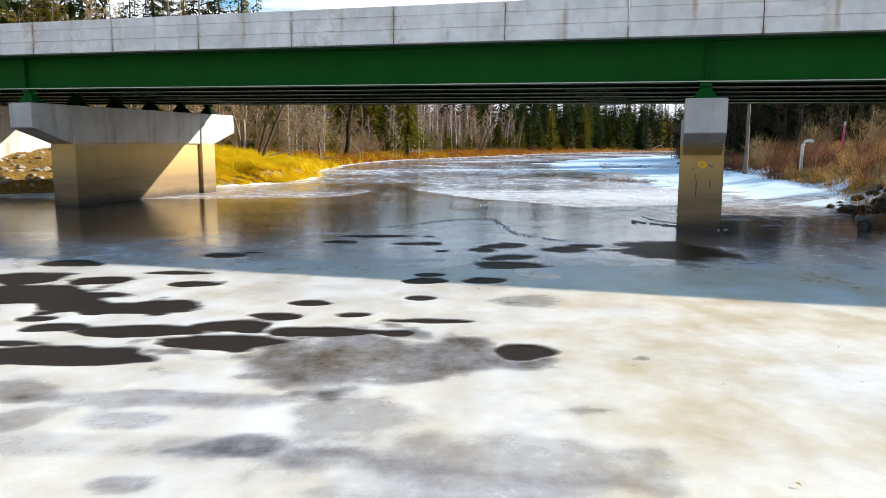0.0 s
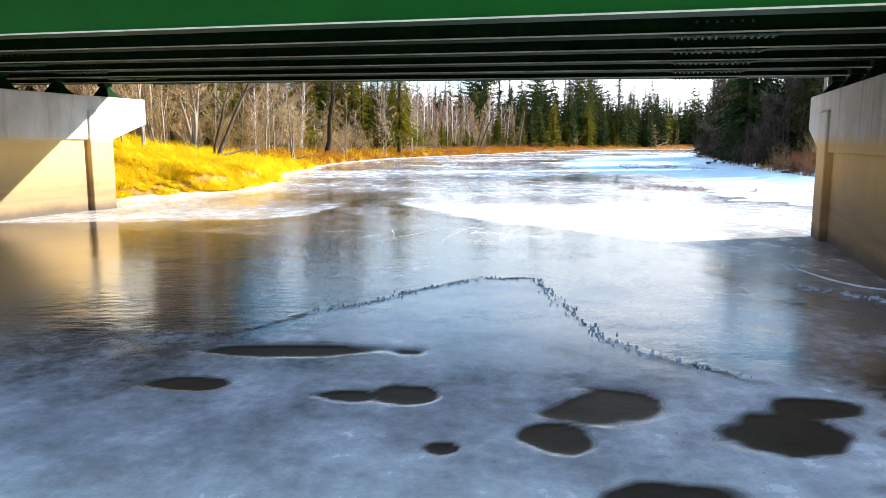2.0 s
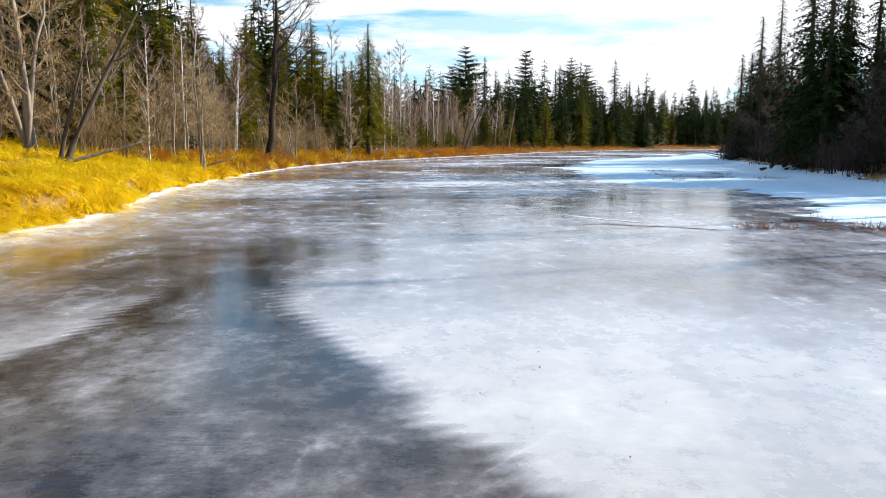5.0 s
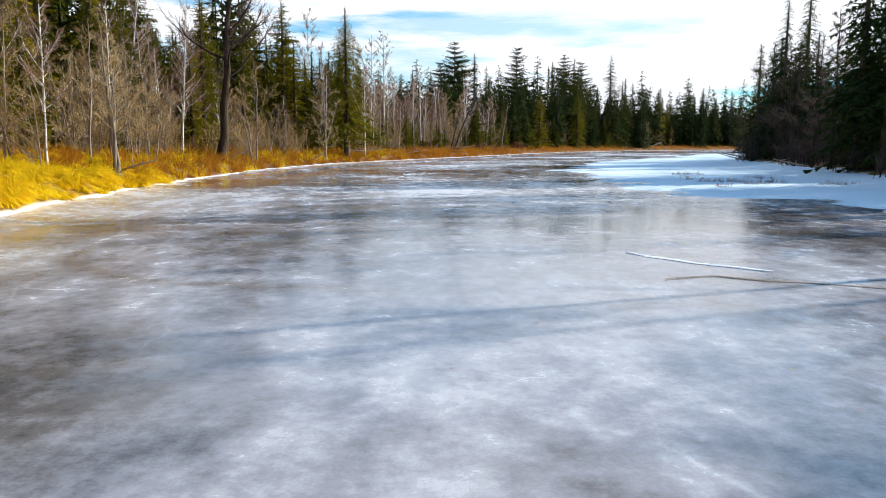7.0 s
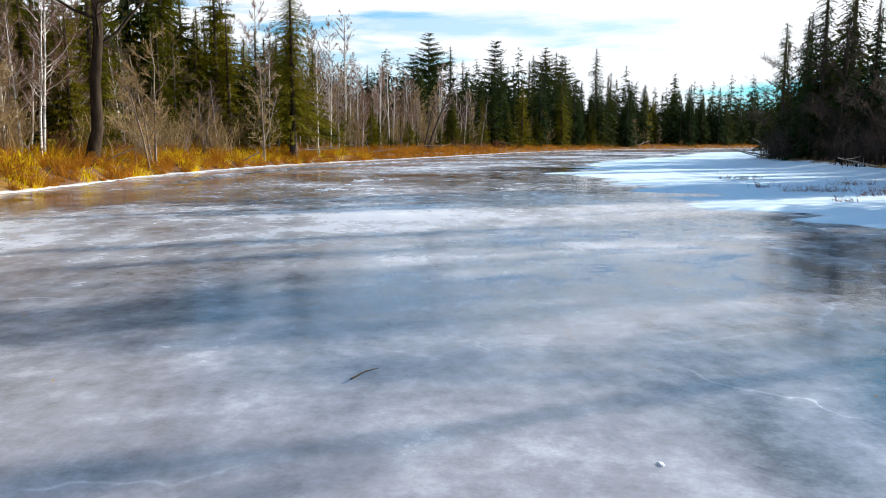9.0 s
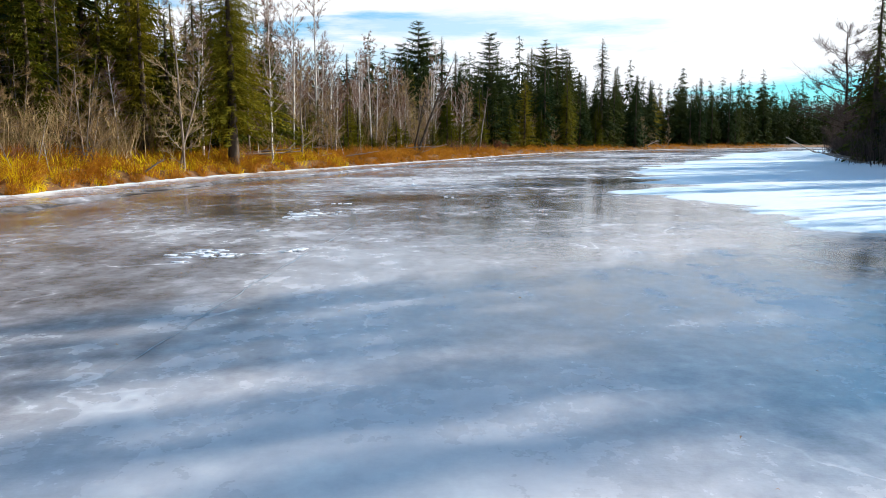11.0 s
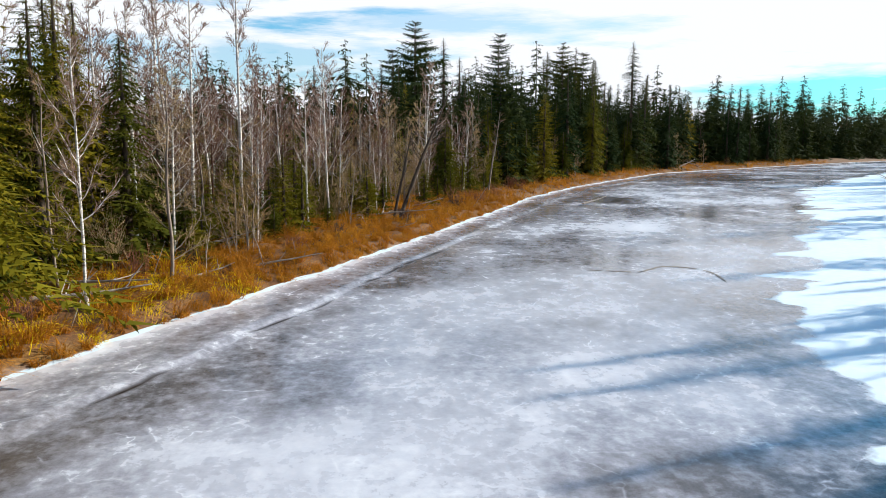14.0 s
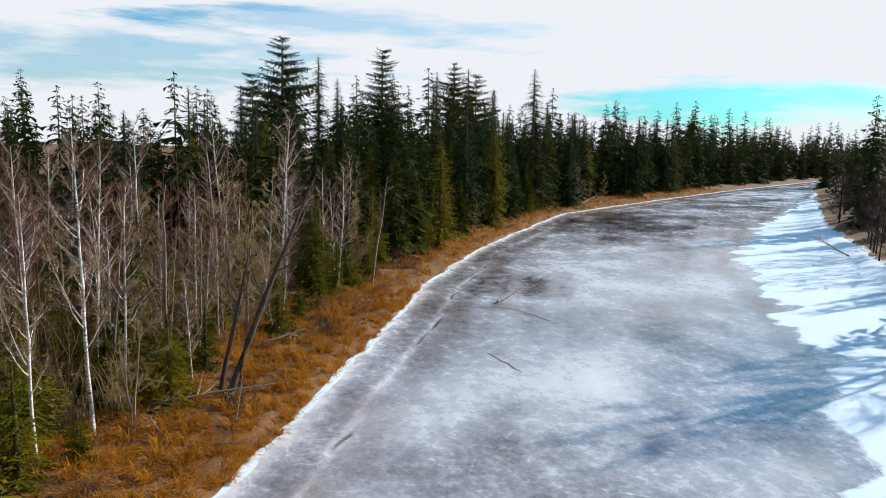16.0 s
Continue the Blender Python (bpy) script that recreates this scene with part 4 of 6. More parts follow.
def build_bridge():
    bm = bmesh.new()
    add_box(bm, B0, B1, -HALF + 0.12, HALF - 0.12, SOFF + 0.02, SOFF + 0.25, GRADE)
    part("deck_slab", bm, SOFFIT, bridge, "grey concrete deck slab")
    # parapet panels, three courses with grooves between
    length = 2.92
    for side in (-1, 1):
        b = B0
        k = 0
        while b < B1 - 0.1:
            gap = 0.035 if k % 2 == 0 else 0.012
            bm = bmesh.new()
            b_end = min(b + length, B1)
            prof = [(0.0, 0.0), (0.0, 0.315), (0.055, 0.325), (0.055, 0.35), (0.012, 0.36), (0.012, 0.645), (0.065, 0.655), (0.065, 0.68), (0.025, 0.69), (0.025, 0.93), (0.28, 0.93), (0.3, 0.0)]
            ends = [[bm.verts.new((bb, side * (HALF - oy), SOFF + oz + GRADE * bb)) for oy, oz in prof] for bb in (b + gap / 2, b_end - gap / 2)]
            for q in range(12):
                bm.faces.new((ends[0][q], ends[0][(q + 1) % 12], ends[1][(q + 1) % 12], ends[1][q]))
            bm.faces.new(ends[0][::-1])
            bm.faces.new(ends[1])
            bmesh.ops.recalc_face_normals(bm, faces=bm.faces)
            part("parapet_panel", bm, CONCRETE, bridge)
            b, k = b_end, k + 1
    # girders with stiffeners, flanges and bolted splices
    low = 3.57
    for i in range(6):
        y = -4.75 + 1.9 * i
        bm = bmesh.new()
        steel = STEEL if i == 0 else SHADE_STEEL
        outline = [(-.012, low + .036), (.012, low + .036), (.012, SOFF - .03), (.17, SOFF - .03), (.17, SOFF + .018), (-.17, SOFF + .018), (-.17, SOFF - .03), (-.012, SOFF - .03)]
        ends = [[bm.verts.new((b, y + oy, oz + GRADE * b)) for oy, oz in outline] for b in (B0 + 0.2, B1 - 0.2)]
        for q in range(8):
            bm.faces.new((ends[0][q], ends[0][(q + 1) % 8], ends[1][(q + 1) % 8], ends[1][q]))
        bm.faces.new(ends[0][::-1])
        bm.faces.new(ends[1])
        girder = part("girder", bm, steel, bridge, "green painted steel plate girder")
        bm = bmesh.new()
        add_box(bm, B0 + 0.2, B1 - 0.2, y - 0.19, y + 0.19, low, low + 0.036, GRADE)
        part("bottom_flange", bm, steel, girder)
        # Added thin strip that paints the light on the near flange edge.
        bm = bmesh.new()
        add_box(bm, B0 + 0.2, B1 - 0.2, y - 0.196, y - 0.1905, low + 0.004, low + 0.028, GRADE)
        part("flange_edge", bm, ICE_LIT_STEEL, girder, "flange edge painted pale for light off the ice")
        for b in (-20.5, 0.0):
            bm = bmesh.new()
            for sgn in (-1, 1):
                add_box(bm, b - 0.012, b + 0.012, y + sgn * 0.1 - 0.08, y + sgn * 0.1 + 0.08, low + 0.036, SOFF - 0.032, GRADE)
            part("stiffener", bm, steel, girder)
        for b0 in (-2.9, -17.9) if i else ():
            bm = bmesh.new()
            for sgn in (-1, 1):
                add_box(bm, b0 - 0.55, b0 + 0.55, y + sgn * 0.018 - 0.006, y + sgn * 0.018 + 0.006, low + 0.1, SOFF - 0.1, GRADE)
            add_box(bm, b0 - 0.75, b0 + 0.75, y - 0.18, y + 0.18, low - 0.014, low - 0.001, GRADE)
            part("splice_plate", bm, steel, girder)
            bm = bmesh.new()
            for n in range(7):
                for sx in (-1, 1):
                    for yy in (-0.14, -0.07, 0.07, 0.14):
                        bx = b0 + sx * (0.1 + n * 0.095)
                        add_box(bm, bx - 0.018, bx + 0.018, y + yy - 0.018, y + yy + 0.018, low - 0.04, low - 0.014, GRADE)
                    if n < 3:
                        for m in range(8):
                            bx, bz = b0 + sx * (0.1 + n * 0.14), low + 0.17 + m * 0.095
                            add_box(bm, bx - 0.018, bx + 0.018, y - 0.045, y - 0.024, bz, bz + 0.036, GRADE)
            tagged(part("bolts", bm, BOLT, girder, "rows of dark bolt heads"), kind="stuff")
    # cross frames between girders
    for b in (-25.5, -20.5, -13.9, -10.4, -6.9, 0.0, 6.0):
        for i in range(5):
            y0 = -4.75 + 1.9 * i
            bm = bmesh.new()
            deep = 0.1 if b in (-20.5, 0.0) else 0.38
            add_box(bm, b - 0.05, b + 0.05, y0 + 0.02, y0 + 1.88, SOFF - 0.12 - deep, SOFF - 0.12, GRADE)
            add_box(bm, b - 0.03, b + 0.03, y0 + 0.02, y0 + 0.14, low + 0.04, SOFF - 0.05, GRADE)
            part("cross_frame", bm, SHADE_STEEL, bridge)
    # piers: hammerhead cap on a dumb-bell wall
    for b, p in ((-20.5, 0.4), (0.0, -0.4)):
        top = 3.17 + GRADE * b - 0.03
        pier = new("pier")
        pier.parent = bridge
        pier.matrix_basis = Matrix.Translation((b, p, 0)) @ Matrix.Rotation(radians(90), 4, "Z")
        tagged(pier, "concrete hammerhead pier with brown water stains")
        bm = bmesh.new()
        add_prism(bm, [(-5.6, top), (5.6, top), (5.6, top - 0.78), (4.05, top - 1.28), (-4.05, top - 1.28), (-5.6, top - 0.78)], -0.46, 0.46)
        bevel(bm, 0.02)
        part("pier_cap", bm, PIER_CONCRETE, pier, "pale concrete pier cap")
        bm = bmesh.new()
        for e in (-1, 1):
            add_box(bm, min(e * 3.98, e * 3.05), max(e * 3.98, e * 3.05), -0.52, 0.52, -0.6, top - 0.42)
        bevel(bm, 0.02)
        add_box(bm, -3.1, 3.1, -0.36, 0.36, -0.6, top - 1.2)
        part("pier_wall", bm, PIER_CONCRETE, pier, "brown stained concrete pier wall")
        for i in range(6):
            y = -4.75 + 1.9 * i
            x = y - p
            bm = bmesh.new()
            zt = low + GRADE * b
            add_box(bm, x - 0.26, x + 0.26, -0.34, 0.34, top + 0.002, top + 0.05)
            foot = add_box(bm, x - 0.2, x + 0.2, -0.3, 0.3, top + 0.05, zt - 0.1)
            for v in foot:
                if v.co.z > top + 0.1:
                    v.co.x, v.co.y = x + (v.co.x - x) * 0.45, v.co.y * 0.32
            add_box(bm, x - 0.17, x + 0.17, -0.14, 0.14, zt - 0.098, zt - 0.002)
            bevel(bm, 0.01)
            part("bearing", bm, STEEL if i == 0 else SHADE_STEEL, pier, "green steel rocker bearing")
    # abutments
    for b, sgn in ((B0 + 0.6, -1), (B1 - 0.6, 1)):
        bm = bmesh.new()
        top = SOFF - 1.1 + GRADE * b
        add_box(bm, b - 0.5, b + 0.5, -5.75, 5.75, -0.5, top)
        b2 = b + sgn * 0.35
        add_box(bm, b2 - 0.14, b2 + 0.14, -5.75, 5.75, top - 0.05, SOFF + 0.0 + GRADE * b)
        bevel(bm, 0.02)
        part("abutment", bm, ABUT_CONCRETE, bridge, "pale concrete abutment wall")


build_bridge()

# ---- trees ----


def conifer(seed, H, R, start=0.1, whorls=34, per=7, steps=5, droop=0.45, lift=0.1, power=0.85, fringe=0.3, ragged=0.3, bulge=0.0, sides=6, least=0.08, loose=0.45):
    """Crown and trunk arrays of a conifer: whorls of drooping boughs, each a comb of needle sprays."""
    g = np.random.default_rng(seed)
    n = whorls * per
    u = (np.repeat(np.arange(whorls), per) + g.uniform(-loose, loose, n)) / whorls
    u = np.clip(u, 0.001, 0.995) ** 0.85
    z = H * (start + (1 - start) * u)
    shape = (1 - u) ** power * (1 - bulge * (1 - u) ** 3)
    r = R * (shape + least) * g.uniform(1 - ragged, 1 + 0.5 * ragged, n) * (1 + 0.18 * np.sin(g.uniform(0, 6) + 9 * u))
    az = g.uniform(0, 2 * np.pi, n)
    c, s_ = np.cos(az), np.sin(az)
    t = np.linspace(0.04, 1.0, steps + 1)
    dz = lift * t[None] - droop * (t[None] ** 1.7) + g.uniform(-0.06, 0.06, (n, 1)) * t[None]
    px = c[:, None] * r[:, None] * t[None]
    py = s_[:, None] * r[:, None] * t[None]
    pz = z[:, None] + r[:, None] * dz
    P = np.stack([px, py, pz], -1)
    a, b = P[:, :-1], P[:, 1:]
    side = np.stack([-s_, c, np.zeros(n)], -1)[:, None, :]
    out = np.stack([c, s_, np.zeros(n)], -1)[:, None, :]
    tm = (t[:-1] + 0.5 / steps)[None, :, None]
    w = r[:, None, None] * fringe * (1.05 - 0.7 * tm)
    tris = []
    for sgn, down in ((1, 0.25), (-1, 0.25), (0, 1.0)):
        j = g.uniform(0.6, 1.35, (n, steps, 1))
        base0 = a + (b - a) * g.uniform(0.0, 0.25, (n, steps, 1))
        base1 = a + (b - a) * g.uniform(0.6, 0.95, (n, steps, 1))
        apex = (a + b) / 2 + side * (sgn * w * j) + out * (w * 0.55 * j) - np.array([0, 0, 1.0]) * (w * down * j * (0.75 if sgn == 0 else 1))
        apex = apex + g.normal(0, 0.28, (n, steps, 3)) * w
        tris.append(np.stack([base0, base1, apex], 2).reshape(-1, 3, 3))
    tip = P[:, -1] + out[:, 0] * (0.12 * r[:, None]) + np.array([0, 0, 0.03])
    tris.append(np.stack([P[:, -2] + side[:, 0] * 0.05 * r[:, None], P[:, -2] - side[:, 0] * 0.05 * r[:, None], tip], 1))
    T = np.concatenate(tris)
    v = T.reshape(-1, 3)
    f = np.arange(len(v)).reshape(-1, 3)
    k = 7
    zt = np.linspace(-0.3, H * 0.97, k)
    rt = (0.016 * H + 0.03) * (1 - zt.clip(0) / H) ** 0.9 + 0.025
    rt[0] *= 1.25
    if sides == 3:
        rt *= 0.6
    wob = np.cumsum(g.normal(0, 0.012 * H / k, (k, 2)), 0)
    tv, tf = tube(np.column_stack([wob[:, 0] * 0.5, wob[:, 1] * 0.5, zt]), rt, sides)
    return (v, f), (tv, tf)


def bare(seed, H, trunk_r=0.09, first=0.3, limbs=16, spread=0.35, up=0.8, lean=(0, 0), twigs=9, stems=1, kink=0.03, levels=2, thick=0.008):
    """Trunk, limb and twig arrays of a leafless tree."""
    g = np.random.default_rng(seed)
    trunks, boughs, fine = [], [], []

    def twig_spray(pts, length, count):
        k = g.integers(0, len(pts) - 1, count)
        q = g.uniform(0, 1, (count, 1))
        base = pts[k] + (pts[k + 1] - pts[k]) * q
        d = pts[k + 1] - pts[k]
        d = d / (np.linalg.norm(d, axis=1)[:, None] + 1e-9)
        e = g.normal(0, 0.55, (count, 3)) + d * 0.9 + np.array([0, 0, 0.35])
        e /= np.linalg.norm(e, axis=1)[:, None]
        L = length * g.uniform(0.5, 1.25, (count, 1))
        w = np.cross(e, g.normal(0, 1, (count, 3)))
        w /= np.linalg.norm(w, axis=1)[:, None] + 1e-9
        w *= thick * (1 + g.uniform(0, 1, (count, 1)))
        mid = base + e * L * 0.5 + g.normal(0, 0.05, (count, 3)) * L
        tip = base + e * L + np.array([0, 0, 0.08]) * L
        fine.append(np.stack([base - w, base + w, mid], 1))
        fine.append(np.stack([mid - w * 0.7, mid + w * 0.7, tip], 1))
        fork = mid + (e + g.normal(0, 0.5, (count, 3))) * L * 0.45
        fine.append(np.stack([mid - w * 0.6, mid + w * 0.6, fork], 1))

    for s in range(stems):
        k = 9
        zz = np.linspace(0, 1, k)
        h = H * (1 if s == 0 else g.uniform(0.65, 0.95))
        lx, ly = lean if s == 0 else (lean[0] + g.uniform(-0.3, 0.3), lean[1] + g.uniform(-0.3, 0.3))
        wob = np.cumsum(g.normal(0, kink * h / k, (k, 2)), 0)
        base = np.array([0.0, 0.0]) if s == 0 else g.uniform(-0.3, 0.3, 2)
        pts = np.column_stack([base[0] + lx * h * zz ** 1.15 + wob[:, 0], base[1] + ly * h * zz ** 1.15 + wob[:, 1], -0.25 + (h + 0.25) * zz])
        rad = trunk_r * (1 if s == 0 else 0.75) * (1 - zz) ** 0.75 + 0.012
        rad[0] *= 1.3
        trunks.append(tube(pts, rad, 6))
        twig_spray(pts[5:], 0.07 * h, twigs)
        for i in range(limbs):
            q = first + (0.97 - first) * (i + g.uniform(0, 1)) / limbs
            p0 = np.array([np.interp(q, zz, pts[:, c]) for c in range(3)])
            az = g.uniform(0, 2 * np.pi)
            L = h * spread * (1.05 - q) ** 0.6 * g.uniform(0.45, 1.1)
            rise = up * g.uniform(0.5, 1.3)
            m = 5
            tt = np.linspace(0, 1, m)
            br = p0 + np.outer(tt, [math.cos(az) * L, math.sin(az) * L, 0]) + np.outer(tt ** 1.3, [0, 0, rise * L]) + g.normal(0, 0.035 * L, (m, 3)) * tt[:, None]
            r0 = max(0.011, np.interp(q, zz, rad) * 0.36)
            boughs.append(tube(br, r0 * (1 - tt) ** 0.8 + 0.006, 4 if r0 > 0.03 else 3))
            twig_spray(br[1:], 0.3 * L + 0.12, twigs)
            if levels > 1:
                for _ in range(3):
                    q2 = g.uniform(0.25, 0.9)
                    p1 = np.array([np.interp(q2, tt, br[:, c]) for c in range(3)])
                    e = np.array([math.cos(az) + g.normal(0, 0.7), math.sin(az) + g.normal(0, 0.7), rise * 0.7 + g.normal(0, 0.4)])
                    e *= L * g.uniform(0.25, 0.5) / np.linalg.norm(e)
                    sb = p1 + np.outer(np.linspace(0, 1, 3), e) + g.normal(0, 0.03 * L, (3, 3)) * np.array([[0], [1], [1]])
                    boughs.append(tube(sb, [r0 * 0.45, r0 * 0.3 + 0.003, 0.004], 3))
                    twig_spray(sb, 0.2 * L + 0.1, max(2, twigs // 2))
    tw = np.concatenate(fine).reshape(-1, 3)
    return joined(trunks), joined(boughs), (tw, np.arange(len(tw)).reshape(-1, 3))


def bush(seed, H, W, stems=26, twigs=7):
    g = np.random.default_rng(seed)
    wood, fine = [], []
    for i in range(stems):
        az, L = g.uniform(0, 6.283), H * g.uniform(0.6, 1.1)
        b = np.array([g.normal(0, 0.2 * W), g.normal(0, 0.2 * W), -0.1])
        o = np.array([math.cos(az), math.sin(az), 0]) * W * g.uniform(0.1, 0.6)
        t = np.linspace(0, 1, 4)[:, None]
        pts = b + o * t ** 1.3 + np.array([0, 0, L]) * t ** 0.9 + g.normal(0, 0.04 * H, (4, 3)) * t
        wood.append(tube(pts, [0.016, 0.012, 0.008, 0.003], 3))
        k = twigs
        a = pts[g.integers(1, 3, k)] + g.normal(0, 0.04, (k, 3))
        e = g.normal(0, 0.5, (k, 3)) + np.array([0, 0, 0.7])
        e *= (0.3 * H * g.uniform(0.5, 1.2, (k, 1))) / np.linalg.norm(e, axis=1)[:, None]
        w = np.cross(e, g.normal(0, 1, (k, 3)))
        w *= 0.007 / (np.linalg.norm(w, axis=1)[:, None] + 1e-9)
        fine.append(np.stack([a - w, a + w, a + e], 1))
    tw = np.concatenate(fine).reshape(-1, 3)
    return joined(wood), (tw, np.arange(len(tw)).reshape(-1, 3))


PROTO = {}


def proto_conifer(key, name, label, leaf, **kw):
    crown, trunk = conifer(**kw)
    root = thing(name, label, "tree", kind="")
    c = raw("crown", *crown, leaf, root)
    t = raw("trunk", *trunk, BARK, root, smooth=True)
    PROTO[key] = [root, False]


def proto_bare(key, name, label, bark, twig, **kw):
    trunk, boughs, fine = bare(**kw)
    root = thing(name, label, "tree")
    raw("trunk", *trunk, bark, root, smooth=True)
    tagged(raw("limb_frame", *boughs, bark, root), kind="stuff")
    tagged(raw("twig_crown", *fine, twig, root), kind="stuff")
    PROTO[key] = [root, False]


def proto_bush(key, name, label, twig, **kw):
    wood, fine = bush(**kw)
    root = thing(name, label, "shrub")
    tagged(raw("stem_clump", *wood, twig, root), kind="stuff")
    tagged(raw("twig_crown", *fine, twig, root), kind="stuff")
    PROTO[key] = [root, False]


def put(key, x, y, z, size=1.0, turn=0.0, group="", tilt=0.0):
    """Stands a tree of that kind at a place; the first use takes the original, later ones a copy."""
    root, used = PROTO[key]
    m = Matrix.Translation((x, y, z)) @ Matrix.Rotation(tilt, 4, "X") @ Matrix.Rotation(turn, 4, "Z") @ Matrix.Scale(size, 4)
    if not used:
        root.matrix_basis = m
        PROTO[key][1] = True
        ob = root
    else:
        loc, rot, sca = m.decompose()
        ob = copy_thing(root, Matrix.LocRotScale(loc, rot, None))
        ob.scale = sca
    if group:
        ob["group"] = group
    return ob


SPRUCE_LABEL = "dark green spruce with drooping boughs at the forest edge"
for i, (H, R, st, wh) in enumerate(((10.5, 2.0, .04, 30), (12.5, 2.2, .06, 34), (9.0, 2.0, .03, 26), (11.5, 1.8, .08, 32), (13.5, 2.5, .06, 36))):
    proto_conifer("spruce%d" % i, "spruce", SPRUCE_LABEL, NEEDLES, seed=100 + i, H=H, R=R, start=st, whorls=wh + 6, per=10, steps=6, droop=0.5, lift=0.12, power=0.82, fringe=0.27, ragged=0.4)
# Spruces repeated with darker needles: the bank's shade painted into the crown.
for i, (H, R) in enumerate(((12.0, 2.1), (13.5, 2.4), (10.5, 2.0))):
    proto_conifer("black%d" % i, "black_spruce", "near-black spruce standing close to the river bank", PINE_AND_SHADE_NEEDLES, seed=180 + i, H=H, R=R, start=0.04, whorls=40, per=9, steps=5, droop=0.5, lift=0.12, power=0.85, fringe=0.26, ragged=0.4)
for i, (H, R) in enumerate(((3.6, 1.15), (2.6, 0.95), (4.8, 1.2))):
    proto_conifer("fir%d" % i, "young_fir", "young yellow-green fir growing under bare trees", YOUNG_NEEDLES, seed=120 + i, H=H, R=R, start=0.03, whorls=20, per=9, steps=5, droop=0.3, lift=0.22, fringe=0.28, ragged=0.3)
for i, (H, R) in enumerate(((9.5, 1.9), (7.5, 1.7), (11.0, 2.0))):
    proto_conifer("cedar%d" % i, "white_cedar", "yellow-green cedar with soft sprays on the river bank", YOUNG_NEEDLES, seed=130 + i, H=H, R=R, start=0.04, whorls=36, per=9, steps=6, droop=0.3, lift=0.25, power=0.75, fringe=0.27, ragged=0.45)
for i, (H, R, st, bl) in enumerate(((20.0, 4.3, .3, .55), (21.5, 3.9, .4, .5), (18.5, 4.8, .25, .5))):
    proto_conifer("pine%d" % i, "white_pine", "tall white pine with layered plates of needles", PINE_AND_SHADE_NEEDLES, seed=140 + i, H=H, R=R, start=st, whorls=15, per=17, steps=9, droop=0.02, lift=0.2, power=0.66, fringe=0.28, ragged=0.6, bulge=bl, loose=0.27)
for i, (H, R) in enumerate(((16.0, 2.2), (18.0, 2.5))):
    proto_conifer("tall%d" % i, "tall_spruce", "tall ragged spruce standing above the forest", SHADED_NEEDLES, seed=150 + i, H=H, R=R, start=0.2, whorls=40, per=10, steps=8, droop=0.35, lift=0.1, fringe=0.23, ragged=0.5)
proto_conifer("hero", "river_spruce", "large green spruce with dense boughs on the river bank", NEEDLES, seed=171, H=13.0, R=3.1, start=0.14, whorls=56, per=12, steps=16, droop=0.36, lift=0.1, power=1.0, fringe=0.12, ragged=0.35, least=0.05)
for i, (H, R) in enumerate(((12.5, 1.0), (11.0, 0.9), (14.0, 1.15))):
    proto_conifer("spire%d" % i, "slender_spruce", "slender pointed spruce rising out of bare birches", SHADED_NEEDLES, seed=160 + i, H=H, R=R, start=0.12, whorls=46, per=9, steps=5, droop=0.45, lift=0.1, fringe=0.28, ragged=0.4)
for i, (H, r) in enumerate(((9.5, .065), (8.0, .05), (11.0, .075), (7.0, .045))):
    proto_bare("birch%d" % i, "birch", "leafless white-barked birch with fine upright twigs", BIRCH, TWIG, seed=200 + i, H=H, trunk_r=r, first=0.3, limbs=24, spread=0.19, up=1.4, twigs=20, kink=0.02, thick=0.009)
for i, (H, r, sp, st) in enumerate(((8.0, .07, .28, 1), (6.5, .05, .36, 2), (9.0, .075, .25, 1), (5.0, .04, .42, 3), (7.5, .055, .26, 1))):
    proto_bare("bare%d" % i, "bare_tree", "leafless grey-brown deciduous tree with fine twigs", GREY_BARK, TAN_TWIG, seed=220 + i, H=H, trunk_r=r, first=0.1, limbs=18 if st == 1 else 10, spread=sp, up=0.85, twigs=17, stems=st, kink=0.06, thick=0.01)
proto_bare("maple", "river_maple", "large leafless dark-trunked tree with crooked limbs", BLACK_BARK, DARK_TWIG, seed=241, H=14.0, trunk_r=.24, first=0.3, limbs=22, spread=0.34, up=1.0, twigs=34, kink=0.15, lean=(0.08, 0.02), thick=0.01)
# Bare trees repeated darker: shade of the right bank in bark and twigs.
for i, (H, r, sp, st) in enumerate(((8.5, .08, .3, 1), (6.5, .06, .4, 2), (10.0, .09, .26, 1))):
    proto_bare("gloom%d" % i, "dark_bare_tree", "leafless dark-barked tree in front of black spruces", BLACK_BARK, DARK_TWIG, seed=280 + i, H=H, trunk_r=r, first=0.12, limbs=18, spread=sp, up=0.8, twigs=22, stems=st, kink=0.07, thick=0.01)
proto_bare("spread", "spreading_bare_tree", "broad leafless tree with spreading dark limbs on the river point", BLACK_BARK, DARK_TWIG, seed=263, H=12.5, trunk_r=.2, first=0.22, limbs=22, spread=0.5, up=0.6, twigs=34, stems=2, kink=0.07, lean=(-0.12, -0.05), thick=0.014)
proto_bare("clump", "leaning_bare_clump", "leafless clump of leaning grey stems on the grassy bank", GREY_BARK, TAN_TWIG, seed=243, H=8.5, trunk_r=.16, first=0.35, limbs=11, spread=0.36, up=0.7, twigs=16, stems=4, kink=0.06, lean=(-0.04, 0.02), thick=0.011)
proto_bare("lean", "leaning_tree", "leafless tree leaning out over the river bank", BARK, DARK_TWIG, seed=247, H=8.8, trunk_r=.14, first=0.42, limbs=12, spread=0.3, up=0.9, twigs=12, stems=2, kink=0.02, lean=(0.42, 0.32))
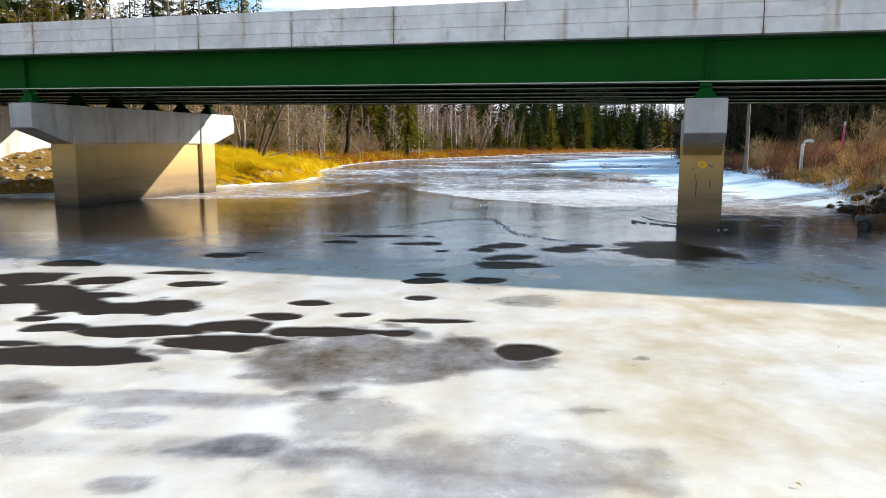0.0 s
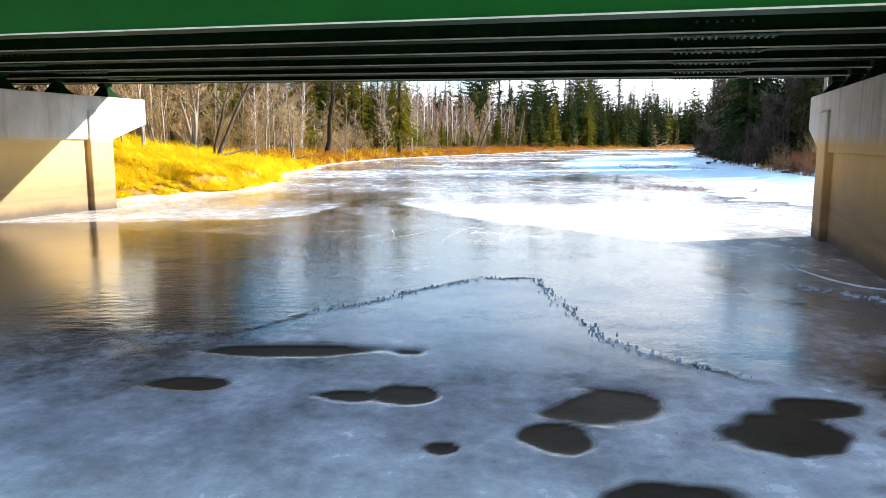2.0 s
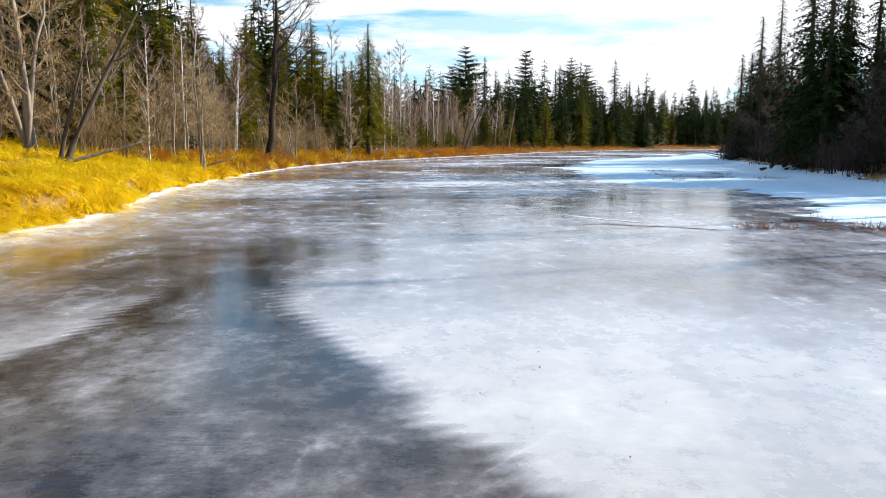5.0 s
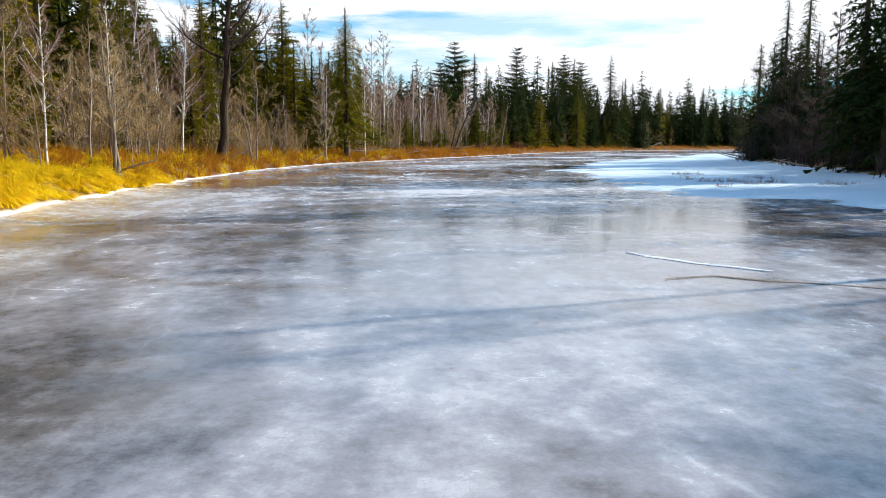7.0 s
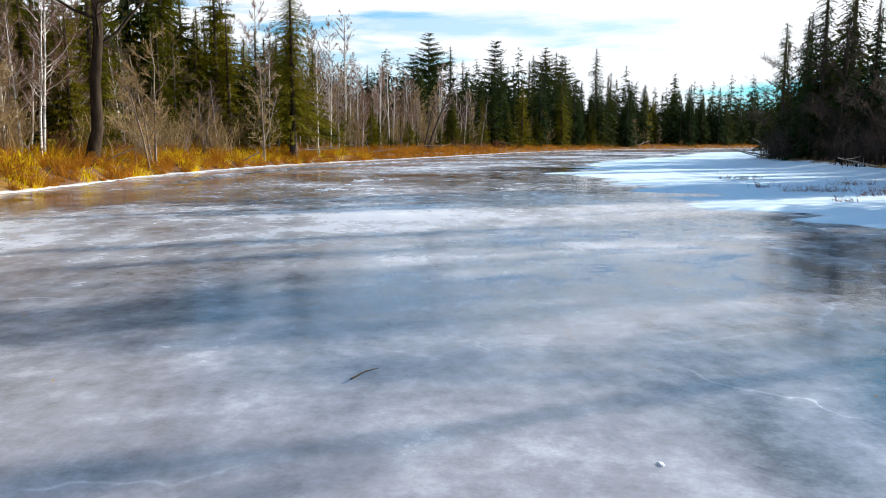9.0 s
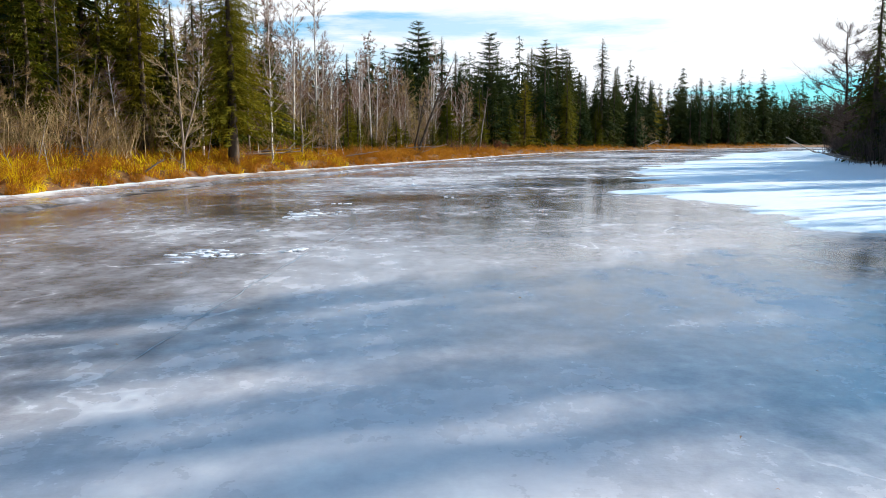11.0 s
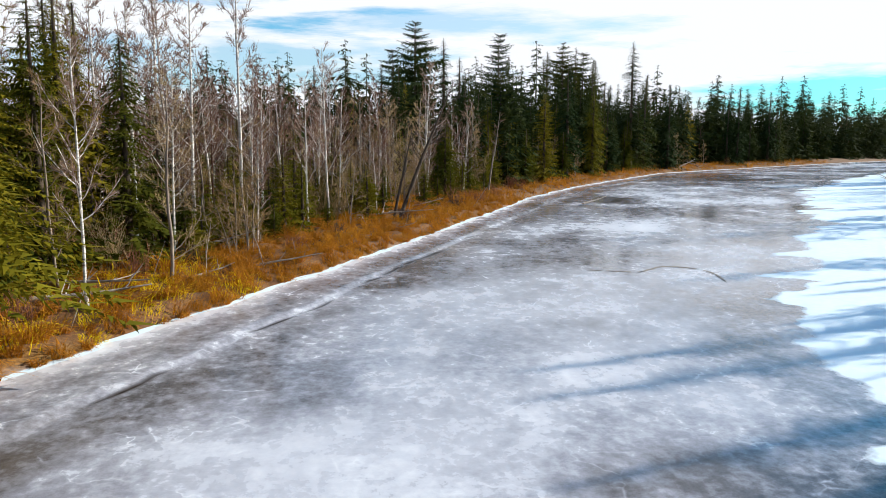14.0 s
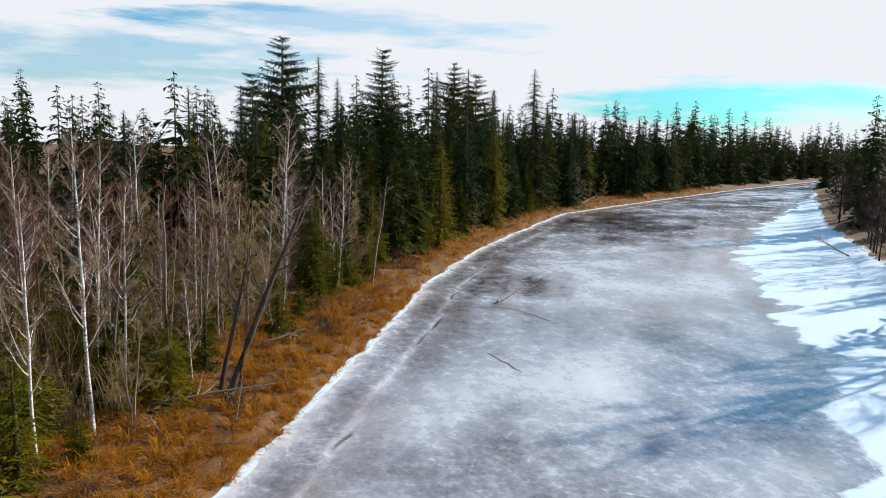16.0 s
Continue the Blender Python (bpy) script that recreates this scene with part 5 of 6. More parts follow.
proto_bare("pole", "bare_pole_tree", "tall pale straight trunk with few limbs", GREY_BARK, TWIG, seed=251, H=13.0, trunk_r=.16, first=0.55, limbs=9, spread=0.22, up=0.7, twigs=8, kink=0.012)
proto_bare("snag", "thin_bare_tree", "thin leafless tree with a bent top", GREY_BARK, TWIG, seed=255, H=7.5, trunk_r=.08, first=0.5, limbs=8, spread=0.2, up=0.8, twigs=6, kink=0.04, lean=(0.14, 0.05))
for i, (H, W) in enumerate(((2.2, 2.0), (3.0, 2.6), (1.6, 1.8))):
    proto_bush("dark%d" % i, "alder_bush", "dark leafless alder bush on the river edge", DARK_TWIG, seed=300 + i, H=H, W=W, stems=34, twigs=9)
for i, (H, W) in enumerate(((1.3, 1.4), (1.8, 1.6))):
    proto_bush("red%d" % i, "red_shrub", "reddish-brown leafless shrub in dry grass", RED_TWIG, seed=320 + i, H=H, W=W, stems=30, twigs=8)
for i, (H, W) in enumerate(((2.4, 2.0), (3.4, 2.2))):
    proto_bush("grey%d" % i, "grey_shrub", "tan leafless shrub thicket at the forest edge", TAN_TWIG, seed=330 + i, H=H, W=W, stems=26, twigs=9)

rng = np.random.default_rng(5)
TAKEN = []


def scatter(side, n, y_range, d_range, kinds, size=(0.8, 1.15), gap=1.3, group="", bias=1.0):
    """Stands n trees at random in a stretch of bank, no two too close."""
    place = left_place if side == "L" else right_place
    done, tries = 0, 0
    while done < n and tries < n * 30:
        tries += 1
        y = rng.uniform(*y_range)
        d = d_range[0] + (d_range[1] - d_range[0]) * rng.uniform() ** bias
        x, y, z = (float(v) for v in place(d, y))
        if any((x - a) ** 2 + (y - b) ** 2 < gap * gap for a, b in TAKEN):
            continue
        TAKEN.append((x, y))
        kind = kinds[rng.integers(len(kinds))]
        ob = put(kind, x, y, z - 0.05, rng.uniform(*size), rng.uniform(0, 6.28), group)
        if kind[:3] in ("bar", "bir"):
            ob.matrix_basis = Matrix.Translation((x, y, z - 0.05)) @ Matrix.Rotation(rng.normal(0, 0.07), 4, "X") @ Matrix.Rotation(rng.normal(0, 0.07), 4, "Y") @ Matrix.Translation((-x, -y, 0.05 - z)) @ ob.matrix_basis
        done += 1


def stand(key, x, y, size=1.0, turn=0.0):
    xl, xr = float(river_left(y)), float(river_right(y))
    if x < xl:
        z = rise_left((xl - x) / slant(y, river_left), y)
    else:
        z = rise_right((x - xr) / slant(y, river_right), y)
    TAKEN.append((x, y))
    return put(key, x, y, float(z) - 0.05, size, turn)


SPR = ["spruce%d" % i for i in range(5)]
BAR = ["bare%d" % i for i in range(5)]
BIR = ["birch%d" % i for i in range(4)]
CED = ["cedar0", "cedar1", "cedar2"]
FIR = ["fir0", "fir1", "fir2"]
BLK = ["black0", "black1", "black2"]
GLM = ["gloom0", "gloom1", "gloom2"]
DRK = ["dark0", "dark1", "dark2"]

# single trees that stand out
stand("hero", -4.6, 99.4, 1.0, 0.6)
stand("maple", -9.5, 76.6, 1.0, 0.0)
stand("birch0", -13.7, 72.0, 0.9, 0.4)
stand("birch1", -3.4, 104.2, 1.0, 0.4)
stand("clump", -14.0, 54.7, 1.0, 0.3)
stand("lean", -12.7, 54.6, 0.85, 0.1)
stand("tall1", -17.6, 62.0, 0.75, 0.1)
stand("pine0", -21.0, 60.0, 0.62, 0.5)
stand("tall0", -25.0, 58.0, 0.75, 1.1)
stand("cedar2", -28.0, 55.0, 1.2, 0.1)
stand("spruce0", -6.2, 110.0, 0.98, 0.3)
stand("spruce3", -7.6, 112.5, 0.9, 1.3)
stand("pole", -17.5, 57.0, 1.0, 0.5)
stand("pole", -20.2, 57.8, 1.05, 2.5)
stand("lean", 6.0, 128.4, 1.0, 0.0)
stand("snag", 14.4, 149.5, 1.0, 0.2)
stand("birch2", 1.1, 122.0, 0.72, 1.0)
stand("pole", 19.6, 47.8, 0.8, 1.0)
stand("bare3", -8.6, 81.6, 1.25, 0.0)
stand("clump", -9.9, 62.6, 0.6, 1.4)
stand("bare1", -5.9, 94.6, 1.0, 1.7)
stand("bare2", -2.2, 108.5, 0.8, 0.9)
stand("pine2", 9.6, 197.0, 1.22, 0.3)
stand("pine0", 28.4, 238.0, 1.32, 1.1)
stand("tall1", 15.2, 214.0, 1.22, 2.6)
stand("tall0", 17.5, 209.0, 1.15, 0.6)
stand("pine1", 38.5, 224.0, 1.08, 2.2)
stand("tall0", 41.5, 226.0, 1.4, 1.9)
stand("pine2", 43.5, 228.0, 1.18, 2.9)
stand("tall1", 36.0, 226.0, 1.2, 0.4)
stand("tall1", 44.5, 201.0, 1.15, 0.8)
stand("tall0", 33.0, 215.0, 1.2, 1.4)
stand("tall0", -0.5, 190.0, 0.8, 2.1)
stand("tall1", 4.5, 198.0, 0.9, 2.8)
stand("spread", 49.8, 133.0, 1.0, 0.5)
for x, y, k, turn in ((24.6, 44.5, 0.85, 0.3), (26.0, 49.0, 0.95, 1.2), (25.2, 53.5, 0.9, 2.0), (26.4, 57.6, 1.05, 3.1), (24.8, 60.4, 0.95, 4.2), (27.4, 63.6, 1.1, 5.0), (27.4, 80.6, 0.85, 0.8)):
    stand("gloom2", x, y, k * 1.15, turn)
for x, y, k, turn in ((-4.6, 112.5, 1.3, 0.3), (-7.0, 115.4, 1.4, 1.2), (-3.6, 117.5, 1.25, 2.0), (-9.0, 118.6, 1.45, 3.1), (-5.6, 120.4, 1.35, 4.2), (-2.4, 122.6, 1.2, 5.0), (-11.0, 122.0, 1.4, 0.8), (-7.4, 125.5, 1.3, 1.9), (-13.5, 119.5, 1.4, 2.8)):
    stand("birch%d" % (int(y) % 3), x, y, k, turn)

scatter("L", 26, (38, 64), (19, 40), CED + SPR[:2] + BAR[:2], (0.95, 1.3), 1.8, "trees behind the grassy bank")
scatter("L", 52, (40, 68), (11.0, 20), BAR + ["grey1", "grey0"], (0.7, 1.1), 1.3, "bare trees behind the grassy bank")
scatter("L", 44, (62, 112), (5.5, 15), CED, (0.75, 1.15), 1.4, "cedars on the bank", 1.1)
scatter("L", 60, (62, 104), (8, 30), SPR + CED[2:], (0.9, 1.25), 1.5, "spruces on the bank", 1.3)
scatter("L", 85, (60, 116), (3.4, 15), BAR + BIR + ["grey1"], (0.6, 1.0), 0.8, "bare trees on the bank", 1.2)
scatter("L", 11, (105, 113), (5.2, 12), ["spruce0", "spruce2", "spruce3"], (0.8, 1.0), 1.2, "spruces among the birches")
scatter("L", 185, (102, 160), (4.0, 26), BIR + BAR[:3], (0.6, 1.0), 0.65, "birches on the bank", 1.1)
scatter("L", 170, (104, 175), (4.0, 15), FIR, (0.6, 1.3), 0.75, "young firs", 1.3)
scatter("L", 24, (104, 160), (18, 42), ["spire0", "spire1", "spire2"], (0.55, 0.8), 2.0, "spruces behind the birches")
scatter("L", 22, (140, 200), (3.0, 12), CED, (0.7, 1.1), 1.3, "cedars along the bend")
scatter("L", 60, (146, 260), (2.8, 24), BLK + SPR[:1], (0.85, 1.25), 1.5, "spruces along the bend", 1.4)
scatter("L", 8, (165, 260), (14, 40), ["tall0", "tall1", "pine0"], (0.7, 0.9), 4.0, "tall conifers")
scatter("L", 26, (150, 230), (2.0, 8), BAR + ["grey0", "grey1"], (0.5, 0.8), 1.0, "bare trees along the bend")
scatter("L", 46, (46, 84), (5.5, 13), BAR, (0.65, 1.05), 0.9, "bare trees at the edge of the grass")
scatter("L", 40, (56, 98), (2.6, 8), ["grey0", "grey1", "bare3"], (0.6, 1.1), 0.7, "bare shrubs on the bank")
scatter("R", 12, (40, 62), (26, 42), SPR, (0.75, 1.05), 1.8, "spruces on the far bank")
scatter("R", 26, (34, 68), (4, 18), BAR + ["grey0", "grey1", "dark1"], (0.4, 0.75), 1.3, "bare trees on the far bank")
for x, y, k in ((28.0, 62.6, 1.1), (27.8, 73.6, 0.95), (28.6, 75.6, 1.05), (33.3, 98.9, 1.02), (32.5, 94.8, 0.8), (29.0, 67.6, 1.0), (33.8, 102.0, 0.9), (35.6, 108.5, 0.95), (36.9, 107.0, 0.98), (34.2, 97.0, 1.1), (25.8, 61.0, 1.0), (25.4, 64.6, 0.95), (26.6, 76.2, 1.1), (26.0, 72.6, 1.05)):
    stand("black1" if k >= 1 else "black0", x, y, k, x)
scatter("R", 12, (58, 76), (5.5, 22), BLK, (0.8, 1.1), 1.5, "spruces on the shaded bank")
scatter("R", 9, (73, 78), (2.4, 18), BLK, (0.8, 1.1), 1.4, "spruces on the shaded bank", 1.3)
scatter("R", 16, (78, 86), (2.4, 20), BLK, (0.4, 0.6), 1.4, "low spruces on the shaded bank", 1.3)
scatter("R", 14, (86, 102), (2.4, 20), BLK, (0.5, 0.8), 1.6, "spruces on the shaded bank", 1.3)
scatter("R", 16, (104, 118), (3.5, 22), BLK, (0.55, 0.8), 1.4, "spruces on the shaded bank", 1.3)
scatter("R", 46, (58, 125), (0.6, 6), GLM, (0.6, 1.0), 1.0, "bare trees on the shaded bank")
scatter("R", 120, (59, 150), (0.3, 4.5), DRK, (0.7, 1.3), 0.8, "alder bushes on the shaded bank")
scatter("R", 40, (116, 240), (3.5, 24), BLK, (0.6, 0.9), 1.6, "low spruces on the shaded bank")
scatter("R", 26, (112, 200), (0.5, 7), GLM, (0.7, 1.0), 1.2, "bare trees on the point")
scatter("R", 52, (22, 70), (1.6, 9), ["red0", "red1", "grey0", "red0"], (0.5, 1.1), 0.7, "shrubs on the sunlit bank")
scatter("L", 60, (100, 165), (4.5, 14), ["grey0", "grey1", "red1"], (0.7, 1.2), 0.6, "shrub thicket on the bank")
scatter("R", 34, (40, 64), (0.4, 4), ["red0", "red1", "red0", "grey0"], (0.6, 1.0), 0.6, "red shrubs on the snowy edge")
scatter("L", 26, (70, 170), (1.8, 5.5), ["red0", "red1", "dark2"], (0.5, 0.9), 0.9, "shrubs in the sedge")


def far_woods():
    """The distant forest, one joined mesh for each kind."""
    g = np.random.default_rng(9)
    low = [conifer(400 + i, H, R, 0.04, 17, 6, 2, 0.5, 0.12, 0.75, 0.6, 0.4, sides=3, least=0.12) for i, (H, R) in enumerate(((11, 2.1), (13, 2.4), (15.5, 2.6), (9, 1.9)))]
    tuft = [bare(430 + i, H, .05, .25, 9, .24, 1.2, (0, 0), 20, 1, .03, 1, 0.013) for i, H in enumerate((8.0, 9.5, 7.0))]
    con, bar_ = [], []

    def fill(side, n, y0, y1, d0, d1, share):
        place = left_place if side == "L" else right_place
        for _ in range(n):
            x, y, z = (float(v) for v in place(g.uniform(d0, d1), g.uniform(y0, y1)))
            if side == "R" and 78 < y < 89:
                continue
            a, sc = g.uniform(0, 6.28), (g.uniform(0.85, 1.4) if side == "L" and y > 225 else g.uniform(0.6, 0.95) if side == "L" and 104 < y < 180 else g.uniform(0.95, 1.25) if side == "L" and y <= 104 else g.uniform(0.75, 1.2))
            rot = np.array([[math.cos(a), -math.sin(a), 0], [math.sin(a), math.cos(a), 0], [0, 0, 1]]) * sc
            if g.uniform() < share:
                (cv, cf), (tv, tf) = low[g.integers(4)]
                con.append((cv @ rot.T + (x, y, z), cf))
                con.append((tv @ rot.T + (x, y, z), tf))
            else:
                tr, bo, fi = tuft[g.integers(3)]
                v, f = joined([tr, bo, fi])
                bar_.append((v @ rot.T + (x, y, z), f))

    fill("L", 80, 36, 70, 18, 45, 0.5)
    fill("L", 150, 62, 112, 10, 34, 0.7)
    fill("L", 200, 100, 165, 8, 30, 0.08)
    fill("L", 270, 100, 168, 16, 45, 0.12)
    fill("L", 90, 60, 240, 34, 80, 0.5)
    fill("L", 290, 150, 345, 2.6, 45, 0.92)
    fill("L", 230, 148, 420, 6, 34, 0.97)
    fill("L", 240, 225, 520, 3, 90, 0.72)
    fill("R", 44, 66, 130, 12, 45, 0.9)
    fill("R", 240, 112, 420, 2, 50, 0.85)
    fill("R", 70, 30, 62, 28, 60, 0.55)
    fill("R", 24, -60, 30, 16, 60, 0.7)
    fill("L", 24, -80, 20, 16, 60, 0.7)
    tagged(raw("far_conifers", *joined(con), SHADED_NEEDLES), "distant dark conifer forest closing the river valley", "forest", kind="stuff")
    tagged(raw("far_bare_trees", *joined(bar_), TWIG), "distant leafless trees among the conifers", "forest", kind="stuff")


far_woods()


def blades(n, side, y_range, d_range, length, seed, bias=1.0, lie=0.75, width=0.012, cell=1.05):
    """Bent blades that spring from tussocks; length is drawn by tussock and by blade."""
    g = np.random.default_rng(seed)
    y = g.uniform(*y_range, n)
    d = d_range[0] + (d_range[1] - d_range[0]) * g.uniform(0, 1, n) ** bias
    cx, cy = np.floor(d / cell), np.floor(y / cell)
    big = lattice(cx, cy, 94)
    r, a = cell * (0.16 + 0.3 * big) * np.sqrt(g.uniform(0, 1, n)), g.uniform(0, 6.2832, n)
    d = np.maximum((cx + 0.15 + 0.7 * lattice(cx, cy, 91)) * cell + r * np.cos(a), 0.12)
    y = (cy + 0.15 + 0.7 * lattice(cx, cy, 92)) * cell + r * np.sin(a)
    x, y, z = left_place(d, y) if side == "L" else right_place(d, y)
    keep = (x > -13.5) | (y > 43) | (cell < 0.6) | (side == "R") | (n == 5000)
    sgn = -1.0 if side == "L" else 1.0
    slump = 6.2832 * fbm(x * 0.3, y * 0.3, 93) * 1.5
    ox = sgn * np.cos(a) * (0.4 + r / cell) + 0.45 * np.cos(slump) - 0.35 * sgn + g.normal(0, 0.4, n)
    oy = np.sin(a) * (0.4 + r / cell) + 0.45 * np.sin(slump) + g.normal(0, 0.4, n)
    flow = np.arctan2(oy, ox)
    L = g.uniform(*length, n) * (0.3 + 1.15 * big)
    tilt = np.clip(g.normal(lie * 0.6, 0.22, n), 0.03, 1.2)
    droop = np.clip(tilt + g.normal(0.8, 0.3, n), 0.2, 2.0)
    out = np.stack([np.cos(flow), np.sin(flow), np.zeros(n)], -1)
    up = np.array([0, 0, 1.0])
    w = np.stack([-np.sin(flow), np.cos(flow), np.zeros(n)], -1) * (width * g.uniform(0.6, 1.5, n))[:, None]
    b = np.stack([x, y, z - 0.03], -1)
    mid = b + (out * np.sin(tilt)[:, None] + up * np.cos(tilt)[:, None]) * (0.55 * L)[:, None]
    tip = mid + (out * np.sin(droop)[:, None] + up * np.cos(droop)[:, None]) * (0.5 * L)[:, None]
    v = np.stack([b - w, b + w, mid + 0.35 * w, mid - w * 0.9, mid + w * 0.9, tip], 1)[keep].reshape(-1, 3)
    return v, np.arange(len(v)).reshape(-1, 3)


yellow = joined([blades(170000, "L", (34, 66), (0.1, 15), (0.3, 0.7), 501, 1.35, 1.6, 0.015, 0.75), blades(50000, "L", (34, 48), (0.02, 4.5), (0.3, 0.6), 508, 1.2, 1.5, 0.012, 0.65),
                 blades(9000, "L", (66, 110), (0.2, 4.5), (0.3, 0.8), 506, 1.0, 0.8, 0.016, 1.3)])
straw = joined([blades(34000, "R", (20, 64), (1.0, 12), (0.3, 0.75), 502, 1.0, 0.8, 0.016), blades(5000, "L", (28, 44), (9, 16), (0.2, 0.5), 507, 1.0, 0.9, 0.012)])
tagged(raw("straw_grass", *straw, STRAW), "pale pinkish straw grass on the sunlit bank", "grass", kind="stuff")
tagged(raw("dry_grass", *yellow, GRASS), "bright straw-yellow dry grass matted on the river bank", "grass", kind="stuff")
sedge = joined([blades(100000, "L", (62, 150), (0.12, 6.2), (0.3, 0.75), 503, 1.1, 0.9, 0.017, 0.7), blades(16000, "L", (150, 260), (0.2, 5), (0.4, 0.8), 504, 1.0, 0.8, 0.035),
                blades(14000, "R", (16, 62), (0.6, 9), (0.3, 0.7), 505)])
tagged(raw("brown_sedge", *sedge, BROWN_GRASS), "orange-brown dead sedge in tussocks along the bank", "grass", kind="stuff")

# ---- smaller things on the banks and the ice ----


def stone(seed, size):
    g = np.random.default_rng(seed)
    bm = bmesh.new()
    bmesh.ops.create_icosphere(bm, subdivisions=2, radius=1.0)
    sx, sy, sz = size * g.uniform(0.7, 1.2), size * g.uniform(0.7, 1.2), size * g.uniform(0.45, 0.8)
    for v in bm.verts:
        p = v.co
        k = 1 + 0.35 * (noise.noise(p * 1.3 + Vector((seed, 0, 0))))
        q = 0.12 * noise.noise(p * 3.1 + Vector((0, seed, 0)))
        v.co = Vector((p.x * sx, p.y * sy, p.z * sz)) * (k + q)
    return bm


def build_stones():
    g = np.random.default_rng(41)
    shapes = []
    for k in range(5):
        ob = part("rock", stone(600 + k, 1.0), ROCK)
        shapes.append(ob)
    spots = []
    for k in range(90):
        d, y = g.uniform(-0.7, 3.2), g.uniform(13.0, 27.0)
        x, y, z = (float(v) for v in right_place(max(d, 0.05), y))
        spots.append((x + min(d, 0), y, max(z, 0.02), g.uniform(0.08, 0.3)))
    for k in range(16):
        d, y = g.uniform(0, 1.8), g.uniform(52, 62)
        x, y, z = (float(v) for v in right_place(d, y))
        spots.append((x, y, z, g.uniform(0.12, 0.3)))
    for k, (x, y, z, s) in enumerate(spots):
        ob = shapes[k] if k < 5 else new("rock", shapes[k % 5].data)
        ob.matrix_basis = Matrix.Translation((x, y, z)) @ Matrix.Rotation(g.uniform(0, 6.28), 4, "Z") @ Matrix.Scale(s, 4)
        tagged(ob, "dark wet rock on the snowy river edge", "rock", "rocks on the bank")
    # stone slope below the left abutment
    slope = thing("riprap_slope", "pale broken riprap stones below the bridge abutment", "riprap", kind="")
    shared = [part("riprap_stone", stone(630 + k, 1.0), RIPRAP, slope) for k in range(4)]
    n = 0
    for k in range(280):
        b, p = g.uniform(-30.2, -24.5), g.uniform(-7.5, 8.5)
        w = to_world(b, p)
        xl = float(river_left(w.y))
        d = (xl - w.x) / float(slant(w.y, river_left))
        if d < 0:
            continue
        z = float(rise_left(d, w.y))
        ob = shared[n] if n < 4 else new("riprap_stone", shared[n % 4].data)
        ob.parent = slope
        ob.matrix_basis = Matrix.Translation((w.x, w.y, z)) @ Matrix.Rotation(g.uniform(0, 6.28), 4, "Z") @ Matrix.Scale(g.uniform(0.08, 0.22), 4)
        n += 1


build_stones()


def vent_pipe():
    root = thing("vent_pipe", "white galvanised pipe with a hooked top standing in shrubs", "pipe")
    x, y = 19.9, 41.0
    z = float(rise_right((x - float(river_right(y))) / float(slant(y, river_right)), y))
    root.matrix_basis = pose(x, y, z, 0, 0, -20)
    pts = [(0, 0, -0.3), (0, 0, 0.6), (0.02, 0, 1.25)] + [(0.02 + 0.3 * (1 - math.cos(a)), 0, 1.3 + 0.34 * math.sin(a)) for a in np.linspace(0.2, 2.0, 7)]
    raw("pipe_body", *tube(pts, [0.085] * len(pts), 10), GALV, root, smooth=True)
    raw("pipe_collar", *tube([pts[-1], (pts[-1][0] + 0.05, 0, pts[-1][2] - 0.03)], [0.1, 0.1], 10), GALV, root)


def marker_post():
    root = thing("marker_post", "slim pink plastic marker post with a white tip", "marker post")
    x, y = 24.3, 45.5
    z = float(rise_right((x - float(river_right(y))) / float(slant(y, river_right)), y))
    root.matrix_basis = pose(x, y, z, 2, 3, 0)
    bm = bmesh.new()
    add_box(bm, -0.06, 0.06, -0.015, 0.015, -0.2, 1.85)
    part("post", bevel(bm, 0.006), PINK, root)
    bm = bmesh.new()
    add_box(bm, -0.062, 0.062, -0.017, 0.017, 1.852, 2.1)
    part("reflector_tip", bevel(bm, 0.006), WHITE, root, "white tip")


vent_pipe()
marker_post()


def reed_clump(x, y, radius, count, seed):
    g = np.random.default_rng(seed)
    pieces = []
    for k in range(count):
        a, r = g.uniform(0, 6.28), radius * g.uniform(0, 1) ** 0.6
        b = np.array([x + r * math.cos(a) * 1.5, y + r * math.sin(a) * 0.6, -0.02])
        h = g.uniform(0.05, 0.2)
        e = np.array([g.normal(0, 0.35), g.normal(0, 0.35), 1.0]) * h
        t = np.linspace(0, 1, 4)[:, None]
        pts = b + e * t + np.array([g.normal(0, 0.08), g.normal(0, 0.08), -0.05 * h]) * t ** 2
        pieces.append(tube(pts, [0.006, 0.005, 0.004, 0.002], 3))
        for _ in range(3):
            p = pts[g.integers(1, 4)]
            pieces.append(tube([p, p + g.normal(0, 0.07, 3) + np.array([0, 0, 0.05])], [0.005, 0.002], 3))
    ob = raw("reed_clump", *joined(pieces), RED_TWIG)
    return tagged(ob, "brown dead reed stalks frozen into snowy ice", "reeds", "reed clumps in the ice", "stuff")


for k, (x, y, r, n) in enumerate(((9.2, 43.3, .55, 60), (11.6, 43.0, 1.0, 150), (10.9, 44.6, .6, 40), (13.6, 41.5, .5, 30), (17.3, 77.4, .7, 60), (16.1, 69.4, .9, 90), (14.5, 65.3, .3, 20),
                                  (18.2, 68.8, .7, 60), (16.8, 67.3, .5, 30), (19.5, 73.0, .6, 40), (20.5, 67.0, .8, 50), (15.4, 71.6, .4, 25))):
    reed_clump(x, y, r, n, 800 + k)


